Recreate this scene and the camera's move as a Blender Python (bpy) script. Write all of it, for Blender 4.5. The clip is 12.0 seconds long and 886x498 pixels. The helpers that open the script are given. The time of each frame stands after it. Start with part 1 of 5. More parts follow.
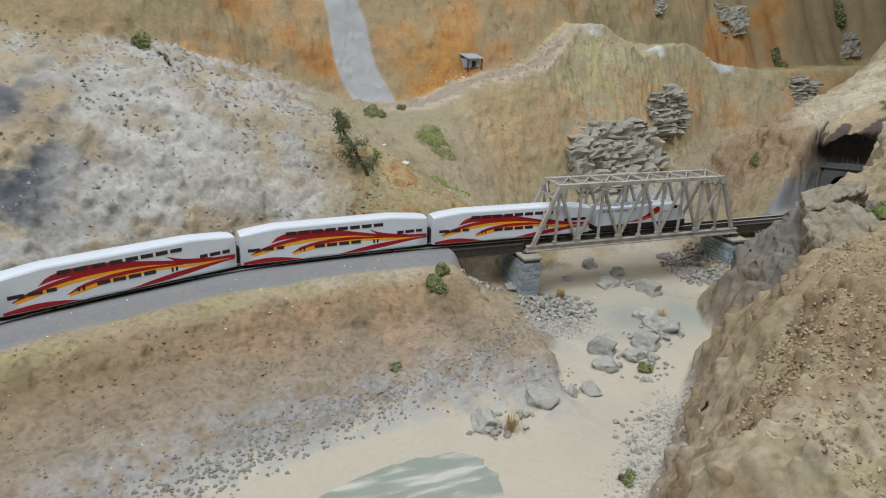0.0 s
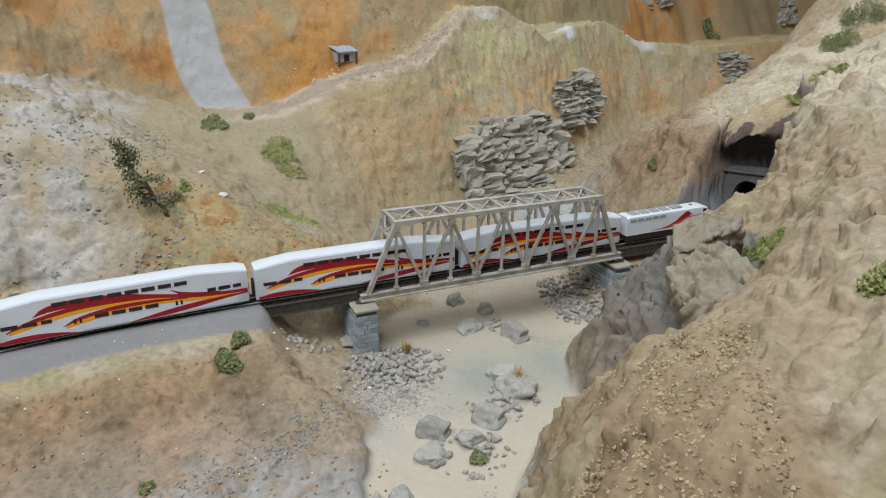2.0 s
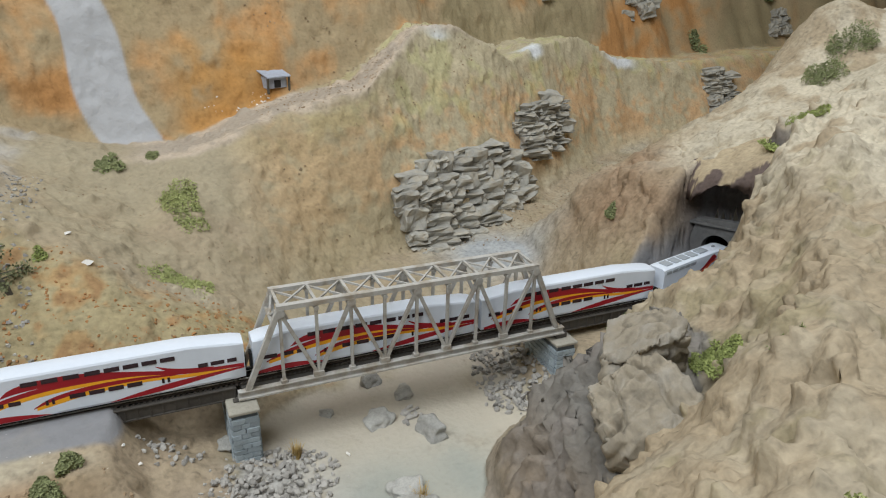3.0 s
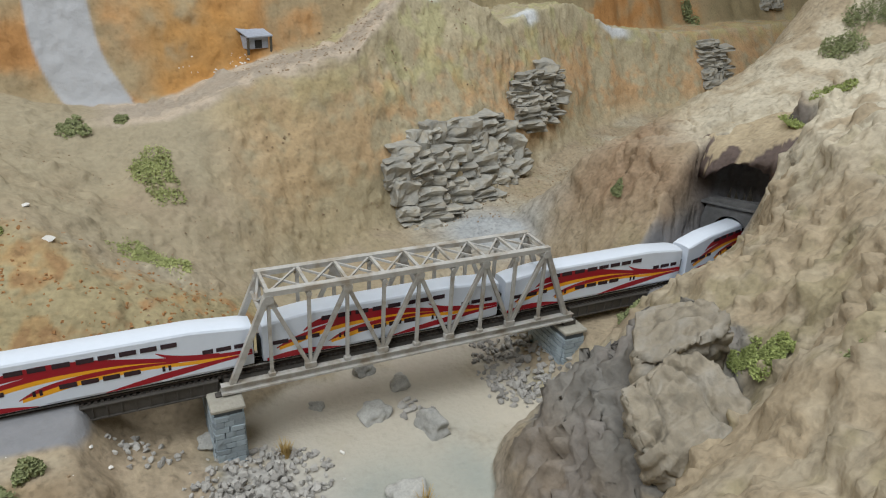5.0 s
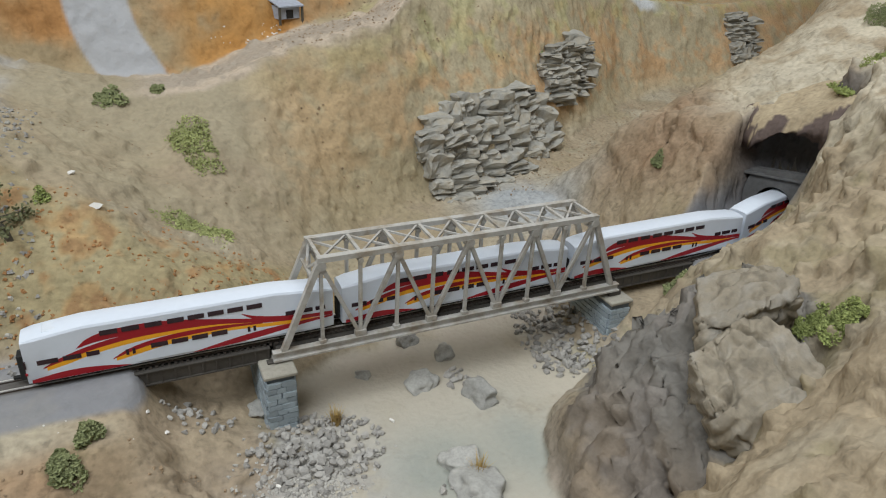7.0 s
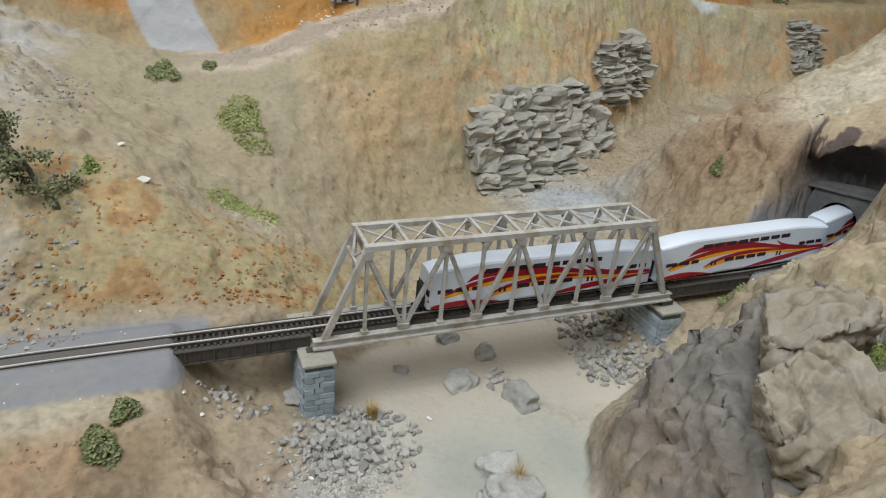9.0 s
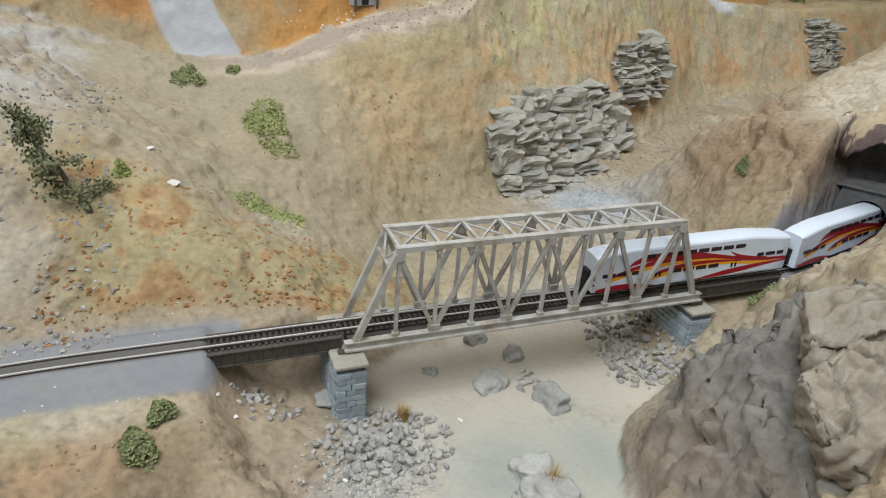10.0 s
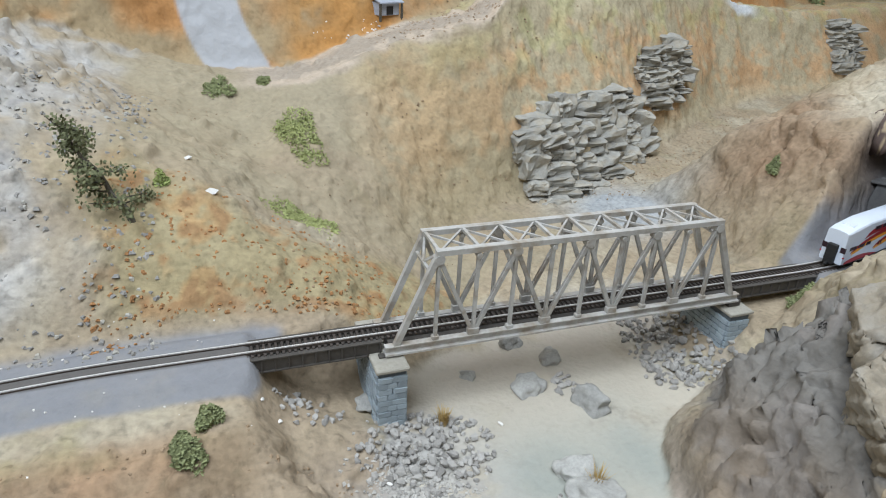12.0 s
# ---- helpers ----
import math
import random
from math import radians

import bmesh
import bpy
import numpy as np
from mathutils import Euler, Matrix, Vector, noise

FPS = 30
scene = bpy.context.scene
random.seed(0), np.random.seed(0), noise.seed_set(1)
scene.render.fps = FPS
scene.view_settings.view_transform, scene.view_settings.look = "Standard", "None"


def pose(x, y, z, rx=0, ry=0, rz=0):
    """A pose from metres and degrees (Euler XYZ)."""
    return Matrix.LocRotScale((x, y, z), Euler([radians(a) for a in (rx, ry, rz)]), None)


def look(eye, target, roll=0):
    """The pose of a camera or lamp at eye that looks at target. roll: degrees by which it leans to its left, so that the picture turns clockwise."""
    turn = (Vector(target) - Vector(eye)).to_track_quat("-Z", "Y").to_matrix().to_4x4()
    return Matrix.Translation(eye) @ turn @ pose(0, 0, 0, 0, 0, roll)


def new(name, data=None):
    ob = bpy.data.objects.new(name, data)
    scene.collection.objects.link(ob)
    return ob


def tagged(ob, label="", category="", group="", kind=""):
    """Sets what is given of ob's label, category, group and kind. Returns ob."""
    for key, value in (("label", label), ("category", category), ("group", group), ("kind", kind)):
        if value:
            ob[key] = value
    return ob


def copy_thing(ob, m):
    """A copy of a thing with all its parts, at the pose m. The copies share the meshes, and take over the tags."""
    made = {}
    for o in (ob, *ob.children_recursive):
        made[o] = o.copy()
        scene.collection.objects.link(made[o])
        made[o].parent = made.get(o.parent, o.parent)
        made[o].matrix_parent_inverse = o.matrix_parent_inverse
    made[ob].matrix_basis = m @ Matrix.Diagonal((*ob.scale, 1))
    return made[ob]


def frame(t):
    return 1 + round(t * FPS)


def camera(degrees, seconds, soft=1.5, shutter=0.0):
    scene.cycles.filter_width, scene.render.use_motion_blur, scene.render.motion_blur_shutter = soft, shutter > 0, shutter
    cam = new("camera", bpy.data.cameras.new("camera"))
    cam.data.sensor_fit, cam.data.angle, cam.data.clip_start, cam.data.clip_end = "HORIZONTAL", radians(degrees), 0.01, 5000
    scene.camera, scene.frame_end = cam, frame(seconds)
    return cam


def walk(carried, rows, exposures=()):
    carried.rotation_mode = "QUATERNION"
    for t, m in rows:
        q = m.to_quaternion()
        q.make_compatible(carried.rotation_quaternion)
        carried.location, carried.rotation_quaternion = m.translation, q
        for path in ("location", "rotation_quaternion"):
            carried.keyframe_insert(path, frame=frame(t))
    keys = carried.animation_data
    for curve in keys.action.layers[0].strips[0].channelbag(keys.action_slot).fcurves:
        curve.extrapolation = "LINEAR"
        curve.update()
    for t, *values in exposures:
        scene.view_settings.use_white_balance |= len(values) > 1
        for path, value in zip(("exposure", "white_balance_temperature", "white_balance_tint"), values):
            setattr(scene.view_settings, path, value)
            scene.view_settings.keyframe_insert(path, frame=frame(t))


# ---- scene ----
cam = camera(65.9, 12.0, soft=1.1)
METRES = 0.457
BASE = pose(0, 0, 0, 0, -1.3, -1.5) @ pose(-0.333 * 0.831, -0.640 * 0.831, (0.35 - 0.090) * 0.831, 0, 0, -19.6)
ROWS = [
    (0.0, 0.0, 0.0, 0.0, 0.48, -20.26, -1.31),
    (0.5, 0.0567, 0.0299, 0.0165, -0.61, -20.67, -0.57),
    (1.0, 0.1343, 0.1006, 0.0231, -0.12, -21.12, 0.13),
    (1.5, 0.2043, 0.1494, 0.0335, -0.17, -21.46, 0.06),
    (2.0, 0.2615, 0.2631, 0.0508, -2.69, -22.81, -0.08),
    (2.5, 0.4249, 0.4206, 0.0974, -2.31, -22.78, -0.06),
    (4.5, 0.4008, 0.5747, 0.0763, -4.36, -24.95, -2.43),
    (5.0, 0.3804, 0.5813, 0.0687, -4.33, -25.43, -2.05),
    (5.5, 0.366, 0.5764, 0.0663, -4.28, -25.92, -1.8),
    (6.0, 0.3493, 0.5762, 0.0629, -3.93, -26.38, -1.4),
    (6.5, 0.3359, 0.5798, 0.0536, -3.98, -26.7, -1.36),
    (8.5, 0.3091, 0.6127, 0.0328, -0.52, -27.76, -4.22),
    (9.0, 0.3031, 0.6165, 0.0295, 0.4, -27.67, -3.85),
    (9.5, 0.2902, 0.6158, 0.0278, 0.71, -27.52, -3.62),
    (10.0, 0.2779, 0.6167, 0.0239, 1.0, -27.4, -3.09),
    (10.5, 0.2763, 0.619, 0.0233, 1.23, -27.45, -2.41),
    (11.0, 0.2724, 0.6181, 0.023, 1.32, -27.09, -1.93),
    (11.5, 0.261, 0.6114, 0.0216, 1.4, -26.85, -1.8),
    (12.0, 0.2487, 0.6095, 0.0156, 1.7, -26.54, -1.73),
]
walk(cam, [(t, BASE @ pose(METRES * x, METRES * y, METRES * z, 90 + pitch, roll, yaw)) for t, x, y, z, yaw, pitch, roll in ROWS],
     exposures=[(0.0, -0.08, 6450, 10), (2.5, 0.0, 6480, 10), (4.5, -0.02, 6450, 10), (5.5, -0.06, 6450, 10), (6.5, -0.10, 6450, 10), (8.5, -0.03, 6430, 10), (9.5, 0.15, 6400, 10), (10.5, 0.19, 6300, 10), (12.0, 0.31, 5950, 10)])


# ---- world, lamps and exposure ----
world = bpy.data.worlds.new("room_air")
scene.world = world
world.use_nodes = True
world.node_tree.nodes["Background"].inputs[0].default_value = (0.93, 0.97, 1.0, 1)
world.node_tree.nodes["Background"].inputs[1].default_value = 0.42


def ceiling_lamp(eye, aim, power, wide, deep):
    lamp = bpy.data.lights.new("ceiling_lamp", "AREA")
    lamp.shape, lamp.size, lamp.size_y, lamp.energy = "RECTANGLE", wide, deep, power
    lamp.color = (0.93, 0.975, 1.0)
    ob = new("ceiling_lamp", lamp)
    ob.matrix_basis = look(eye, aim)
    return ob


ceiling_lamp((-0.65, -0.55, 1.35), (0.1, 0.0, 0), 22, 1.2, 0.6)
ceiling_lamp((0.55, 0.15, 1.5), (0.5, 0.2, 0), 13, 1.3, 0.5)


# ---- materials ----
def grainy(name, colour, rough=0.7, metal=0.0, scale=400.0, vary=0.25, bump=0.3, bump_size=0.0004, random_tint=0.0, spec=0.4, attribute="", scale2=40.0, pits=0.0, stain=None):
    """A node material: a base colour broken up at two scales, with a fine bump."""
    m = bpy.data.materials.new(name)
    m.use_nodes = True
    n, l = m.node_tree.nodes, m.node_tree.links
    b = n["Principled BSDF"]
    b.inputs["Roughness"].default_value, b.inputs["Metallic"].default_value = rough, metal
    b.inputs["Specular IOR Level"].default_value = spec
    where = n.new("ShaderNodeTexCoord").outputs["Object"]
    fine, broad = n.new("ShaderNodeTexNoise"), n.new("ShaderNodeTexNoise")
    fine.inputs["Scale"].default_value, fine.inputs["Detail"].default_value = scale, 4 if attribute else 6
    fine.inputs["Roughness"].default_value = 0.5 if attribute else 0.65
    broad.inputs["Scale"].default_value, broad.inputs["Detail"].default_value = scale2, 4
    for t in (fine, broad):
        l.new(where, t.inputs["Vector"])
    if attribute:
        base = n.new("ShaderNodeVertexColor")
        base.layer_name = attribute
        base = base.outputs["Color"]
    else:
        base = n.new("ShaderNodeRGB")
        base.outputs[0].default_value = (*colour, 1)
        base = base.outputs[0]
    both = n.new("ShaderNodeMath")
    both.operation = "MULTIPLY_ADD"
    l.new(fine.outputs["Fac"], both.inputs[0])
    both.inputs[1].default_value = 1.3
    l.new(broad.outputs["Fac"], both.inputs[2])
    span = n.new("ShaderNodeMapRange")
    span.inputs["From Min"].default_value, span.inputs["From Max"].default_value = 0.75, 1.55
    span.inputs["To Min"].default_value, span.inputs["To Max"].default_value = 1 - vary, 1 + vary
    l.new(both.outputs[0], span.inputs["Value"])
    value = span.outputs[0]
    if attribute:
        # smooth ground keeps its tone even
        even = n.new("ShaderNodeVertexColor")
        even.layer_name = attribute
        blend = n.new("ShaderNodeMix")
        l.new(even.outputs["Alpha"], blend.inputs[0])
        blend.inputs[2].default_value = 1.0
        l.new(value, blend.inputs[3])
        value = blend.outputs[0]
    if stain:
        spots = n.new("ShaderNodeTexNoise")
        spots.inputs["Scale"].default_value, spots.inputs["Detail"].default_value = scale2 * 1.7, 5
        l.new(where, spots.inputs["Vector"])
        where_stained = n.new("ShaderNodeMapRange")
        where_stained.inputs["From Min"].default_value, where_stained.inputs["From Max"].default_value = 0.46, 0.68
        where_stained.inputs["To Max"].default_value = stain[3]
        l.new(spots.outputs["Fac"], where_stained.inputs["Value"])
        dirty = n.new("ShaderNodeMix")
        dirty.data_type = "RGBA"
        l.new(where_stained.outputs[0], dirty.inputs[0])
        l.new(base, dirty.inputs[6])
        dirty.inputs[7].default_value = (*stain[:3], 1)
        base = dirty.outputs[2]
    if random_tint:
        info = n.new("ShaderNodeObjectInfo")
        r = n.new("ShaderNodeMapRange")
        r.inputs["To Min"].default_value, r.inputs["To Max"].default_value = 1 - random_tint, 1 + random_tint
        l.new(info.outputs["Random"], r.inputs["Value"])
        mul = n.new("ShaderNodeMath")
        mul.operation = "MULTIPLY"
        l.new(value, mul.inputs[0])
        l.new(r.outputs[0], mul.inputs[1])
        value = mul.outputs[0]
    if pits:
        holes = n.new("ShaderNodeTexNoise")
        holes.inputs["Scale"].default_value, holes.inputs["Detail"].default_value = scale * 0.5, 3
        l.new(where, holes.inputs["Vector"])
        dark = n.new("ShaderNodeMapRange")
        dark.inputs["From Min"].default_value, dark.inputs["From Max"].default_value = 0.30, 0.42
        dark.inputs["To Min"].default_value = 1 - pits
        if attribute:
            keep = n.new("ShaderNodeVertexColor")
            keep.layer_name = attribute
            least = n.new("ShaderNodeMath")
            least.operation = "MULTIPLY_ADD"
            l.new(keep.outputs["Alpha"], least.inputs[0])
            least.inputs[1].default_value, least.inputs[2].default_value = -pits, 1.0
            l.new(least.outputs[0], dark.inputs["To Min"])
        l.new(holes.outputs["Fac"], dark.inputs["Value"])
        mul = n.new("ShaderNodeMath")
        mul.operation = "MULTIPLY"
        l.new(value, mul.inputs[0])
        l.new(dark.outputs[0], mul.inputs[1])
        value = mul.outputs[0]
    scaled = n.new("ShaderNodeVectorMath")
    scaled.operation = "SCALE"
    l.new(base, scaled.inputs[0])
    l.new(value, scaled.inputs["Scale"])
    l.new(scaled.outputs[0], b.inputs["Base Color"])
    if bump:
        bp = n.new("ShaderNodeBump")
        bp.inputs["Strength"].default_value, bp.inputs["Distance"].default_value = bump, bump_size
        l.new(fine.outputs["Fac"], bp.inputs["Height"])
        l.new(bp.outputs[0], b.inputs["Normal"])
    return m


EARTH = grainy("earth", (0.4, 0.3, 0.2), 0.95, scale=260, vary=0.24, bump=0.75, bump_size=0.0012, spec=0.1, attribute="tint", scale2=35, pits=0.18)
STEEL = grainy("painted_steel", (0.47, 0.46, 0.435), 0.5, 0.1, scale=500, vary=0.13, bump=0.1, random_tint=0.06, scale2=60, stain=(0.27, 0.215, 0.15, 0.75))
GIRDER = grainy("dark_girder_steel", (0.075, 0.068, 0.06), 0.6, 0.1, scale=400, vary=0.25, bump=0.15)
RAIL = grainy("rail_head_steel", (0.74, 0.73, 0.71), 0.4, 0.35, scale=600, vary=0.15, bump=0.05)
RAIL_SIDE = grainy("rail_web_rust", (0.07, 0.055, 0.045), 0.8, 0.2, scale=600, vary=0.3)
TIE = grainy("sleeper_plastic", (0.055, 0.045, 0.038), 0.8, scale=500, vary=0.3, random_tint=0.15)
STONE = grainy("pier_stone", (0.34, 0.40, 0.44), 0.85, scale=500, vary=0.28, bump=0.6, bump_size=0.0005, random_tint=0.2)
MORTAR = grainy("pier_core", (0.12, 0.14, 0.155), 0.9, scale=500, vary=0.2, bump=0.4)
CAPSTONE = grainy("pier_cap", (0.34, 0.32, 0.27), 0.9, scale=400, vary=0.2, bump=0.4)
WHITE = grainy("coach_white", (0.68, 0.74, 0.83), 0.35, scale=300, vary=0.03, bump=0.02, spec=0.5)
ROOF = grainy("coach_roof", (0.68, 0.73, 0.80), 0.4, scale=300, vary=0.03, bump=0.02)
RED = grainy("livery_red", (0.33, 0.008, 0.018), 0.35, scale=300, vary=0.05, bump=0.0)
YELLOW = grainy("livery_yellow", (0.88, 0.40, 0.018), 0.35, scale=300, vary=0.05, bump=0.0)
ORANGE = grainy("livery_orange", (0.7, 0.12, 0.02), 0.35, scale=300, vary=0.05, bump=0.0)
BLACK = grainy("underframe_black", (0.02, 0.02, 0.02), 0.7, scale=300, vary=0.2, bump=0.1)
GLASS = grainy("window_glass", (0.04, 0.022, 0.028), 0.25, scale=300, vary=0.2, bump=0.0, spec=0.3)
GREY = grainy("roof_grille", (0.3, 0.33, 0.36), 0.6, scale=400, vary=0.15, bump=0.1)
ROCK = grainy("grey_rock", (0.27, 0.245, 0.21), 0.9, scale=10, vary=0.3, bump=0.9, bump_size=0.0025, random_tint=0.1, scale2=3.0, pits=0.35, stain=(0.27, 0.26, 0.245, 0.7))
TURF = grainy("dry_turf", (0.41, 0.335, 0.215), 0.95, scale=500, vary=0.35, bump=0.5)
TAN_ROCK = grainy("tan_rock", (0.29, 0.252, 0.192), 0.9, scale=9, vary=0.22, bump=0.8, bump_size=0.0022, random_tint=0.06, scale2=2.5, pits=0.3, stain=(0.30, 0.285, 0.255, 0.65))
GRAVEL = grainy("pale_gravel", (0.37, 0.355, 0.325), 0.9, scale=500, vary=0.3, bump=0.3, random_tint=0.2)
SAND_ROCK = grainy("sandy_boulder", (0.37, 0.365, 0.34), 0.9, scale=9, vary=0.25, bump=0.5, bump_size=0.0012, random_tint=0.15, scale2=3)
SLATE = grainy("slate_rock", (0.345, 0.335, 0.30), 0.9, scale=4, vary=0.30, bump=0.7, bump_size=0.0018, random_tint=0.16, scale2=1.5, stain=(0.33, 0.27, 0.18, 0.5))
PEBBLE = grainy("river_stone", (0.36, 0.345, 0.32), 0.9, scale=400, vary=0.25, bump=0.4, random_tint=0.25)
CONCRETE = grainy("tunnel_concrete", (0.13, 0.13, 0.13), 0.9, scale=200, vary=0.3, bump=0.4)
TUBE_BLACK = grainy("blackout_tube", (0.02, 0.02, 0.02), 0.95, scale=200, vary=0.2)
LEAF_DARK = grainy("dark_foliage", (0.25, 0.275, 0.13), 0.85, scale=500, vary=0.4, random_tint=0.1)
LEAF = grainy("green_foliage", (0.27, 0.31, 0.105), 0.85, scale=500, vary=0.35, random_tint=0.1)
LEAF_LIGHT = grainy("light_foliage", (0.36, 0.385, 0.16), 0.85, scale=500, vary=0.3, random_tint=0.1)
LEAF_TREE = grainy("tree_foliage", (0.15, 0.16, 0.08), 0.85, scale=500, vary=0.4)
STRAW = grainy("straw_grass", (0.5, 0.36, 0.14), 0.85, scale=500, vary=0.3)
BARK = grainy("bark", (0.09, 0.08, 0.06), 0.9, scale=500, vary=0.3)
RUST = grainy("rusty_clod", (0.34, 0.18, 0.075), 0.95, scale=500, vary=0.35, bump=0.5)
CHALK = grainy("pale_chip", (0.72, 0.70, 0.66), 0.9, scale=500, vary=0.15, random_tint=0.1)
CLOD = grainy("soil_clod", (0.30, 0.22, 0.14), 0.95, scale=500, vary=0.35, bump=0.5)
TARP = grainy("blue_grey_shed", (0.38, 0.42, 0.50), 0.5, scale=400, vary=0.25, bump=0.3)
PLASTER = grainy("room_wall", (0.6, 0.58, 0.55), 0.9, scale=5, vary=0.05, bump=0.05, scale2=1)


# ---- mesh helpers ----
def mesh_from(name, bm, material, smooth=False):
    me = bpy.data.meshes.new(name)
    bm.to_mesh(me)
    bm.free()
    me.materials.append(material)
    if smooth:
        me.shade_smooth()
    return me


def part(name, bm, material, parent, label="", smooth=False):
    """Links a bmesh as one mesh object under a thing or a part."""
    ob = new(name, mesh_from(name, bm, material, smooth))
    ob.parent = parent
    return tagged(ob, label)


def piece(name, me, m, parent):
    """One more object on a mesh that is shared between alike pieces."""
    ob = new(name, me)
    ob.parent = parent
    ob.matrix_basis = m
    return ob


def add_box(bm, x0, x1, y0, y1, z0, z1):
    v = [bm.verts.new(c) for c in ((x0, y0, z0), (x1, y0, z0), (x1, y1, z0), (x0, y1, z0), (x0, y0, z1), (x1, y0, z1), (x1, y1, z1), (x0, y1, z1))]
    for f in ((3, 2, 1, 0), (4, 5, 6, 7), (0, 1, 5, 4), (1, 2, 6, 5), (2, 3, 7, 6), (3, 0, 4, 7)):
        bm.faces.new([v[i] for i in f])
    return v


def box(x0, x1, y0, y1, z0, z1, bevel=0.0):
    bm = bmesh.new()
    add_box(bm, x0, x1, y0, y1, z0, z1)
    if bevel:
        bmesh.ops.bevel(bm, geom=bm.edges[:], offset=bevel, segments=1, affect="EDGES")
    return bm


def beam(a, b, wide, high, up=(0, 1, 0), channel=True):
    """A bar of H section from a to b; wide lies along up."""
    a, b, up = Vector(a), Vector(b), Vector(up)
    along = (b - a).normalized()
    side = along.cross(up).normalized()
    up = side.cross(along)
    bm = bmesh.new()

    w, h = wide / 2, high / 2
    outline = [(-w, -h), (w, -h), (w, h), (-w, h)]
    if channel:
        t, c = w - wide * 0.22, high * 0.2
        outline = [(-w, -h), (-t, -h), (-t, -c), (t, -c), (t, -h), (w, -h), (w, h), (t, h), (t, c), (-t, c), (-t, h), (-w, h)]
    rings = [[bm.verts.new(p + up * x + side * y) for x, y in outline] for p in (a, b)]
    n = len(outline)
    for k in range(n):
        bm.faces.new((rings[0][k], rings[0][(k + 1) % n], rings[1][(k + 1) % n], rings[1][k]))
    bm.faces.new(list(reversed(rings[0])))
    bm.faces.new(rings[1])
    bmesh.ops.recalc_face_normals(bm, faces=bm.faces[:])
    return bm


# ---- the line of the track ----
TRACK_Y, RAIL_Z, GAUGE = 0.021, 0.003, 0.009
BEND_X, BEND_R = -0.13, 0.62        # the curve on the embankment
CUT_X, CUT_R, CUT_TURN = 0.31, 0.38, radians(18)  # the curve into the tunnel
STRAIGHT = CUT_X - BEND_X


def track(s):
    """The place and heading of the track's middle, s metres along from x = 0."""
    x = s
    if x < BEND_X:
        a = (BEND_X - x) / BEND_R
        return BEND_X - BEND_R * math.sin(a), TRACK_Y - BEND_R * (1 - math.cos(a)), a
    if x > CUT_X:
        a = min((x - CUT_X) / CUT_R, CUT_TURN)
        px, py = CUT_X + CUT_R * math.sin(a), TRACK_Y + CUT_R * (1 - math.cos(a))
        rest = x - CUT_X - CUT_R * CUT_TURN
        if rest <= 0:
            return px, py, a
        # in the tunnel the line swings back to its first heading
        b = max(CUT_TURN - rest / CUT_R, 0.0)
        straight = max(0.0, rest - CUT_R * CUT_TURN)
        return px + CUT_R * (math.sin(CUT_TURN) - math.sin(b)) + straight, py + CUT_R * (math.cos(b) - math.cos(CUT_TURN)), b
    return x, TRACK_Y, 0.0


PORTAL_S = CUT_X + CUT_R * CUT_TURN + 0.008


# ---- the ground ----
def lattice(p, seed):
    h = np.sin(p[0] * 127.1 + p[1] * 311.7 + seed * 74.7) * 43758.5453
    return h - np.floor(h)


def value_noise(x, y, seed=0):
    ix, iy = np.floor(x), np.floor(y)
    fx, fy = x - ix, y - iy
    fx, fy = fx * fx * (3 - 2 * fx), fy * fy * (3 - 2 * fy)
    a, b = lattice((ix, iy), seed), lattice((ix + 1, iy), seed)
    c, d = lattice((ix, iy + 1), seed), lattice((ix + 1, iy + 1), seed)
    return (a + (b - a) * fx) * (1 - fy) + (c + (d - c) * fx) * fy - 0.5


def fractal(x, y, size, octaves=4, seed=0, gain=0.5):
    total, amp = 0, 1.0
    for k in range(octaves):
        f = 2.0 ** k / size
        total = total + amp * value_noise(x * f * 0.8 - y * f * 0.6 + k * 5.3, x * f * 0.6 + y * f * 0.8 + k * 3.1, seed + k)
        amp *= gain
    return total


def solid_noise(x, y, z, seed=0):
    """Value noise in space, for slopes that face any way."""
    ix, iy, iz = np.floor(x), np.floor(y), np.floor(z)
    fx, fy, fz = x - ix, y - iy, z - iz
    fx, fy, fz = fx * fx * (3 - 2 * fx), fy * fy * (3 - 2 * fy), fz * fz * (3 - 2 * fz)
    layers = []
    for k in (0, 1):
        s = seed + 13.7 * (iz + k)
        a, b = lattice((ix, iy), s), lattice((ix + 1, iy), s)
        c, d = lattice((ix, iy + 1), s), lattice((ix + 1, iy + 1), s)
        layers.append((a + (b - a) * fx) * (1 - fy) + (c + (d - c) * fx) * fy)
    return layers[0] * (1 - fz) + layers[1] * fz - 0.5


def fractal3(x, y, z, size, octaves=4, seed=0, gain=0.5):
    total, amp = 0, 1.0
    for k in range(octaves):
        f = 2.0 ** k / size
        total = total + amp * solid_noise(x * f * 0.8 - y * f * 0.6 + k * 5.3, x * f * 0.6 + y * f * 0.8 + k * 3.1, z * f + k * 1.7, seed + k)
        amp *= gain
    return total


